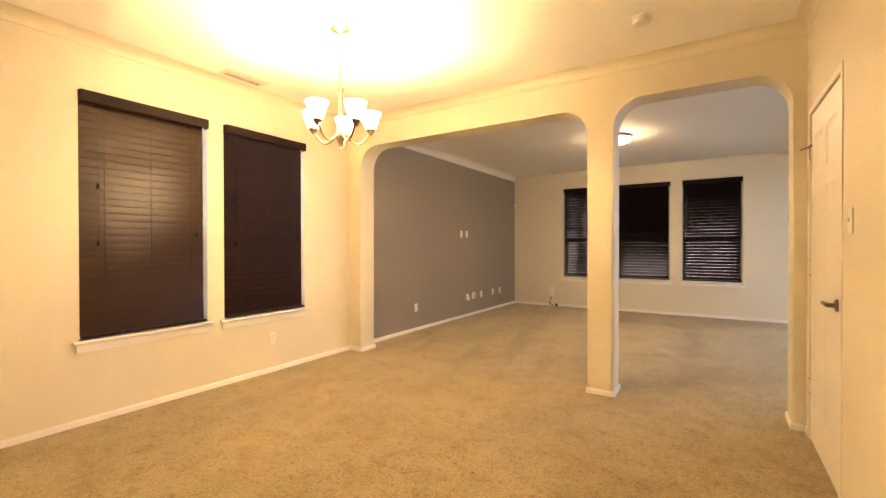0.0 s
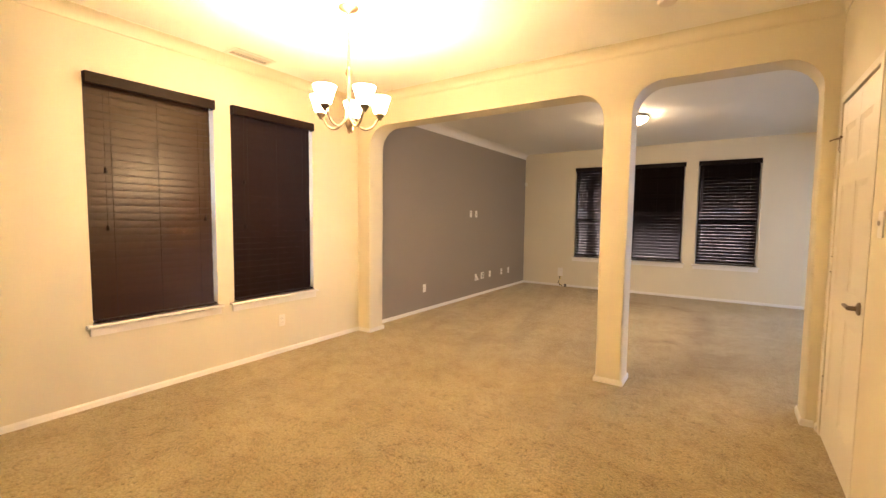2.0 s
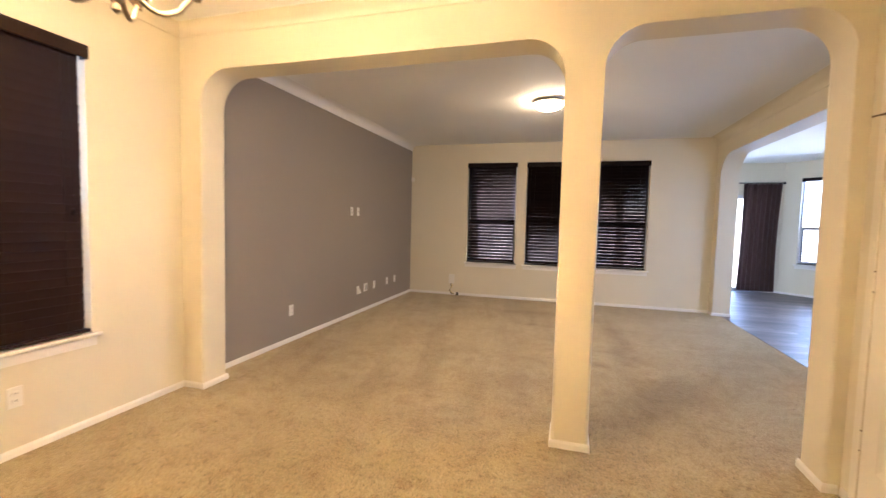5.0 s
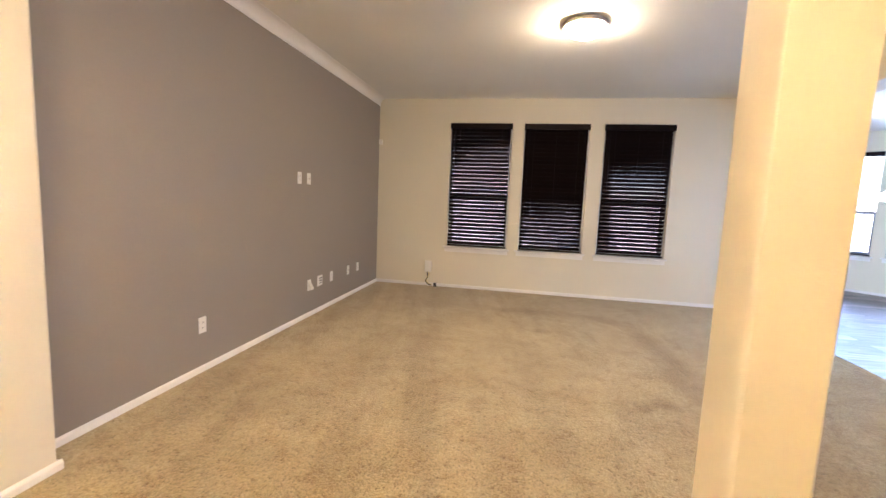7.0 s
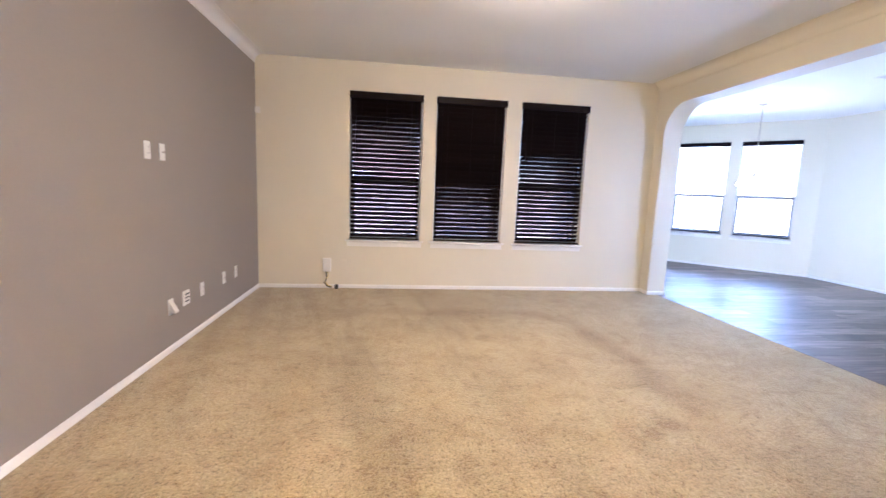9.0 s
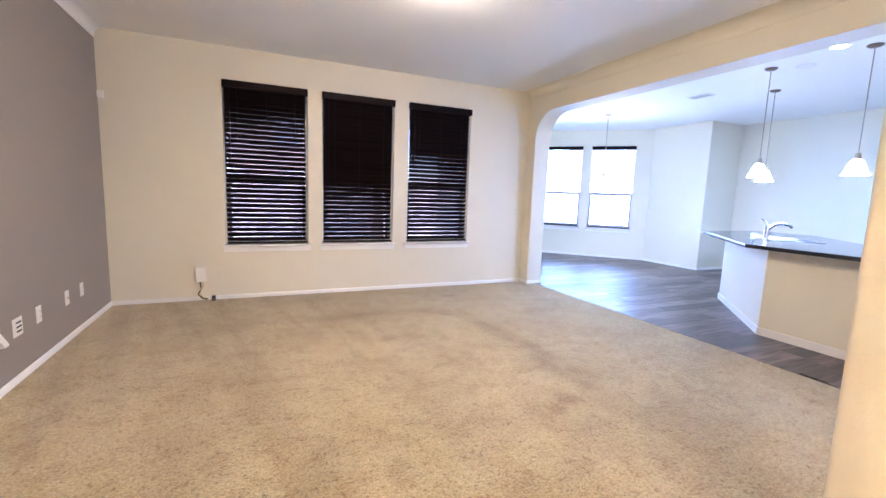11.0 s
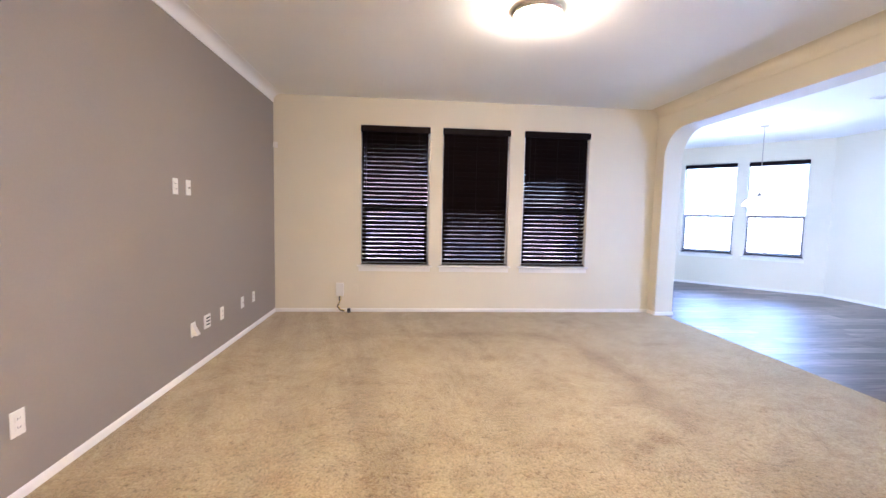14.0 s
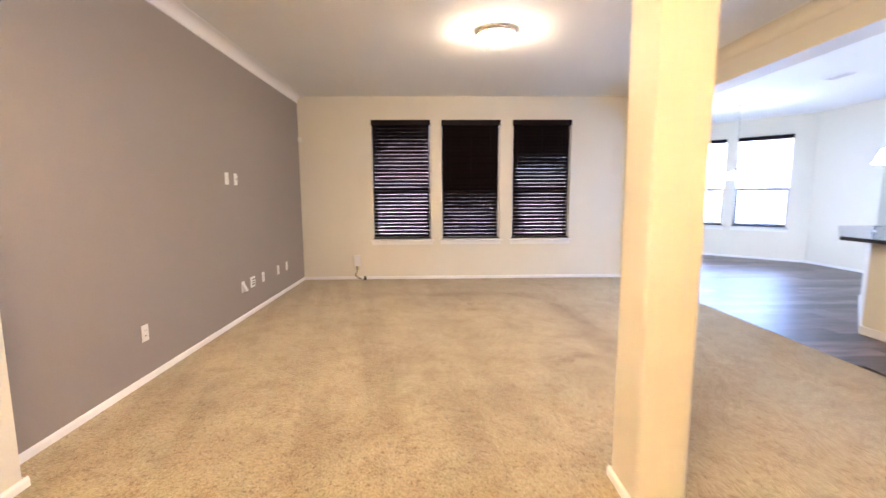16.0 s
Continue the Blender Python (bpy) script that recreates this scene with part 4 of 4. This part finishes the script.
def sink(m):
    r = root("kitchen_sink", m, "stainless double-bowl sink rim on the black countertop, flat dark sheets for the shaded bowls", "sink")
    bm = bmesh.new()
    for x0, x1, y0, y1 in ((-0.40, 0.40, -0.25, -0.22), (-0.40, 0.40, 0.22, 0.25), (-0.40, -0.37, -0.22, 0.22), (0.37, 0.40, -0.22, 0.22), (-0.015, 0.015, -0.22, 0.22)):
        box(bm, x0, x1, y0, y1, 0, 0.006, 0.002)
    part("rim", bm, STEEL, r)
    # Flat dark sheets on the counter stand in for the shade inside sunken bowls.
    for x0, x1 in ((-0.37, -0.015), (0.015, 0.37)):
        part("bowl", slab(x0, x1, -0.22, 0.22, 0, 0.002), BLACKIRON, r)


sink(pose(3.05, 6.72, 0.892, 0, 0, 45))
r = root("soap_dispenser", pose(2.47, 6.72, 0.892), "chrome soap dispenser on the countertop", "soap dispenser")
part("body", lathe([(0, 0), (0.02, 0), (0.018, 0.02), (0.008, 0.03), (0.008, 0.07), (0, 0.072)], 14), STEEL, r, smooth=True)
part("nozzle", tube([(0, 0, 0.068), (0.04, -0.03, 0.066)], 0.006, 8), STEEL, r, smooth=True)


def pendant(x, y):
    r = root("pendant_lamp", pose(x, y, TOP), "pendant lamp with lit white bell glass on a thin rod", "pendant lamp", "pendants over the island")
    part("canopy", lathe([(0, 0), (0.06, 0), (0.06, -0.008), (0.045, -0.02), (0, -0.024)], 22), BRONZE, r, smooth=True)
    part("rod", tube([(0, 0, -0.02), (0, 0, -0.98)], 0.005, 8), NICKEL, r, smooth=True)
    part("socket", lathe([(0, -0.96), (0.02, -0.965), (0.026, -1.01), (0.03, -1.03), (0, -1.03)], 16), NICKEL, r, smooth=True)
    part("shade", lathe([(0.028, -1.022), (0.045, -1.035), (0.066, -1.08), (0.085, -1.14), (0.106, -1.17), (0.102, -1.17), (0.081, -1.138), (0.062, -1.08), (0.041, -1.041), (0.028, -1.030)], 28), PEND_GLOW, r, "lit white bell glass shade", True)
    lamp("pendant_bulb", (x, y, TOP - 1.20), 4.6, COOL, 0.05)
    return r


for x, y in ((2.66, 6.0), (2.66, 6.86), (3.69, 7.38)):
    pendant(x, y)


def downlight(x, y, lit):
    r = root("recessed_light", pose(x, y, TOP), "lit recessed ceiling downlight" if lit else "unlit recessed ceiling downlight", "downlight", "kitchen downlights")
    part("trim_ring", lathe([(0.062, 0), (0.088, 0), (0.088, -0.004), (0.066, -0.008), (0.062, -0.003)], 28), TRIM, r, smooth=True)
    part("lens", lathe([(0, -0.0015), (0.0625, -0.0015), (0.0625, -0.0005), (0, -0.0005)], 28), CAN_GLOW if lit else FROST, r)


downlight(2.85, 6.63, False)
downlight(2.45, 6.17, True)
ceiling_vent(pose(3.205, 8.06, TOP), 0.08, 0.16, "dark-slotted ceiling air register in the kitchen")
r = root("pendant_lamp", pose(3.19, 9.755, TOP), "nook pendant with a wide white glass bowl on a thin rod", "pendant lamp")
part("canopy", lathe([(0, 0), (0.06, 0), (0.06, -0.008), (0.04, -0.022), (0, -0.026)], 22), NICKEL, r, smooth=True)
part("rod", tube([(0, 0, -0.02), (0, 0, -1.04)], 0.006, 8), NICKEL, r, smooth=True)
part("socket", lathe([(0, -1.02), (0.02, -1.025), (0.03, -1.06), (0.035, -1.08), (0, -1.08)], 16), NICKEL, r, smooth=True)
part("shade", lathe([(0.03, -1.075), (0.10, -1.09), (0.16, -1.125), (0.20, -1.17), (0.22, -1.215), (0.215, -1.215), (0.194, -1.17), (0.155, -1.13), (0.10, -1.097), (0.03, -1.083)], 32), PEND_GLOW, r, "white glass bowl shade", True)

# ---- outdoors ----
bm = bmesh.new()
bmesh.ops.create_grid(bm, x_segments=40, y_segments=40, size=400)
for v in bm.verts:
    v.co.z = -0.14
structure("ground", bm, GRASS, "pale dry mown lawn of the back yard", "lawn")


def fence_run(m, length):
    r = root("fence", m, "weathered wooden privacy fence of upright boards", "fence", "yard fences")
    me = None
    n = int(length / 0.15)
    for i in range(n):
        if me is None:
            ob = part("board", prism([(-0.068, 0), (0.068, 0), (0.068, 1.75), (0.045, 1.8), (-0.045, 1.8), (-0.068, 1.75)], "y", 0, 0.018), FENCE, r)
            me = ob.data
        else:
            ob = new("board", me)
            ob.parent = r
        ob.location = (i * 0.15, 0, 0)
    for z in (0.35, 1.45):
        part("rail", slab(-0.07, n * 0.15, 0.0185, 0.055, z, z + 0.09), FENCE, r)


fence_run(pose(-14, 18, -0.14), 32)
fence_run(pose(18, 18, -0.14, 0, 0, -90), 14)


def house(m, label):
    r = root("house", m, label, "house", "neighbouring houses")
    part("wall", slab(-6, 6, 0, 8, 0, 5.4), BRICKWALL, r)
    part("roof", prism([(-6.5, 5.4), (6.5, 5.4), (0, 8.6)], "y", -0.4, 8.4), ROOF, r)
    for x, z in ((-3.6, 0.9), (0.2, 0.9), (3.6, 0.9), (-3.0, 3.5), (3.0, 3.5)):
        f = part("window", slab(x - 0.6, x + 0.6, -0.05, -0.001, z, z + 1.4, 0.01), VINYL, r)
        part("pane", slab(x - 0.52, x + 0.52, -0.056, -0.0505, z + 0.08, z + 1.32), HOUSEPANE, f)


house(pose(-4, 27, -0.14), "pale brick two-storey house behind the fence")
house(pose(22, 24, -0.14, 0, 0, -45), "pale brick two-storey house beyond the side fence")


def tree(m, seed, tall, spread):
    rnd = random.Random(seed)
    r = root("tree", m, "leafy tree with a forked trunk in the yard", "tree", "yard trees")
    bm = tube([(0, 0, 0), (0.05, 0.02, tall * 0.2), (-0.04, 0.05, tall * 0.42), (0.03, 0, tall * 0.7)], [0.16, 0.12, 0.09, 0.04], 10)
    tips = []
    for k in range(9):
        a, z = k * 2.4 + rnd.uniform(-0.3, 0.3), tall * rnd.uniform(0.32, 0.62)
        e = Vector((math.cos(a) * spread * rnd.uniform(0.5, 0.85), math.sin(a) * spread * rnd.uniform(0.5, 0.85), z + tall * rnd.uniform(0.12, 0.3)))
        tube([(0, 0, z), (e.x * 0.45, e.y * 0.45, z + (e.z - z) * 0.35), e], [0.05, 0.035, 0.012], 6, bm)
        tips.append(e)
    part("trunk", bm, BARK, r, smooth=True)
    verts, faces = [], []
    for e in tips + [Vector((0, 0, tall * 0.85))]:
        for _ in range(420):
            d = Vector((rnd.gauss(0, 1), rnd.gauss(0, 1), rnd.gauss(0, 0.8))) * spread * 0.26
            p = e + d
            u = Vector((rnd.uniform(-1, 1), rnd.uniform(-1, 1), rnd.uniform(-1, 1))).normalized()
            v = u.orthogonal().normalized()
            s = rnd.uniform(0.05, 0.10)
            i = len(verts)
            verts += [p - u * s, p + v * s * 0.45, p + u * s, p - v * s * 0.45]
            faces.append((i, i + 1, i + 2, i + 3))
    me = bpy.data.meshes.new("crown")
    me.from_pydata([tuple(v) for v in verts], [], faces)
    me.materials.append(LEAF)
    c = new("crown", me)
    c.parent = r
    tagged(c, "crown of small green leaves", "", "", "stuff")


tree(pose(-3.6, 13.2, -0.14), 3, 5.2, 2.0)
tree(pose(0.35, 14.6, -0.14, 0, 0, 40), 8, 5.6, 1.9)


# ---- floor planks, last ----
def planks():
    rnd = random.Random(11)
    w, length = 0.178, 1.22
    me = None
    y = 2.45
    while y < NOOKN + 0.05:
        x = SPLIT - rnd.uniform(0, length)
        while x < KEAST:
            a, b = max(x, SPLIT + 0.001), min(x + length, KEAST)
            if b - a > 0.05 and not (y > KNORTH + 0.1 and a > NOOKX + 0.1):
                if b - a > length - 0.001:
                    if me is None:
                        bm = slab(-length / 2 + 0.001, length / 2 - 0.001, -w / 2 + 0.0012, w / 2 - 0.0012, -0.012, 0, 0)
                        ob = part("plank", bm, PLANK, wood_floor)
                        me = ob.data
                    else:
                        ob = new("plank", me)
                        ob.parent = wood_floor
                else:
                    h = (b - a) / 2
                    ob = part("plank", slab(-h + 0.001, h - 0.001, -w / 2 + 0.0012, w / 2 - 0.0012, -0.012, 0, 0), PLANK, wood_floor)
                ob.location = ((a + b) / 2, y, 0.001)
            x += length
        y += w


planks()
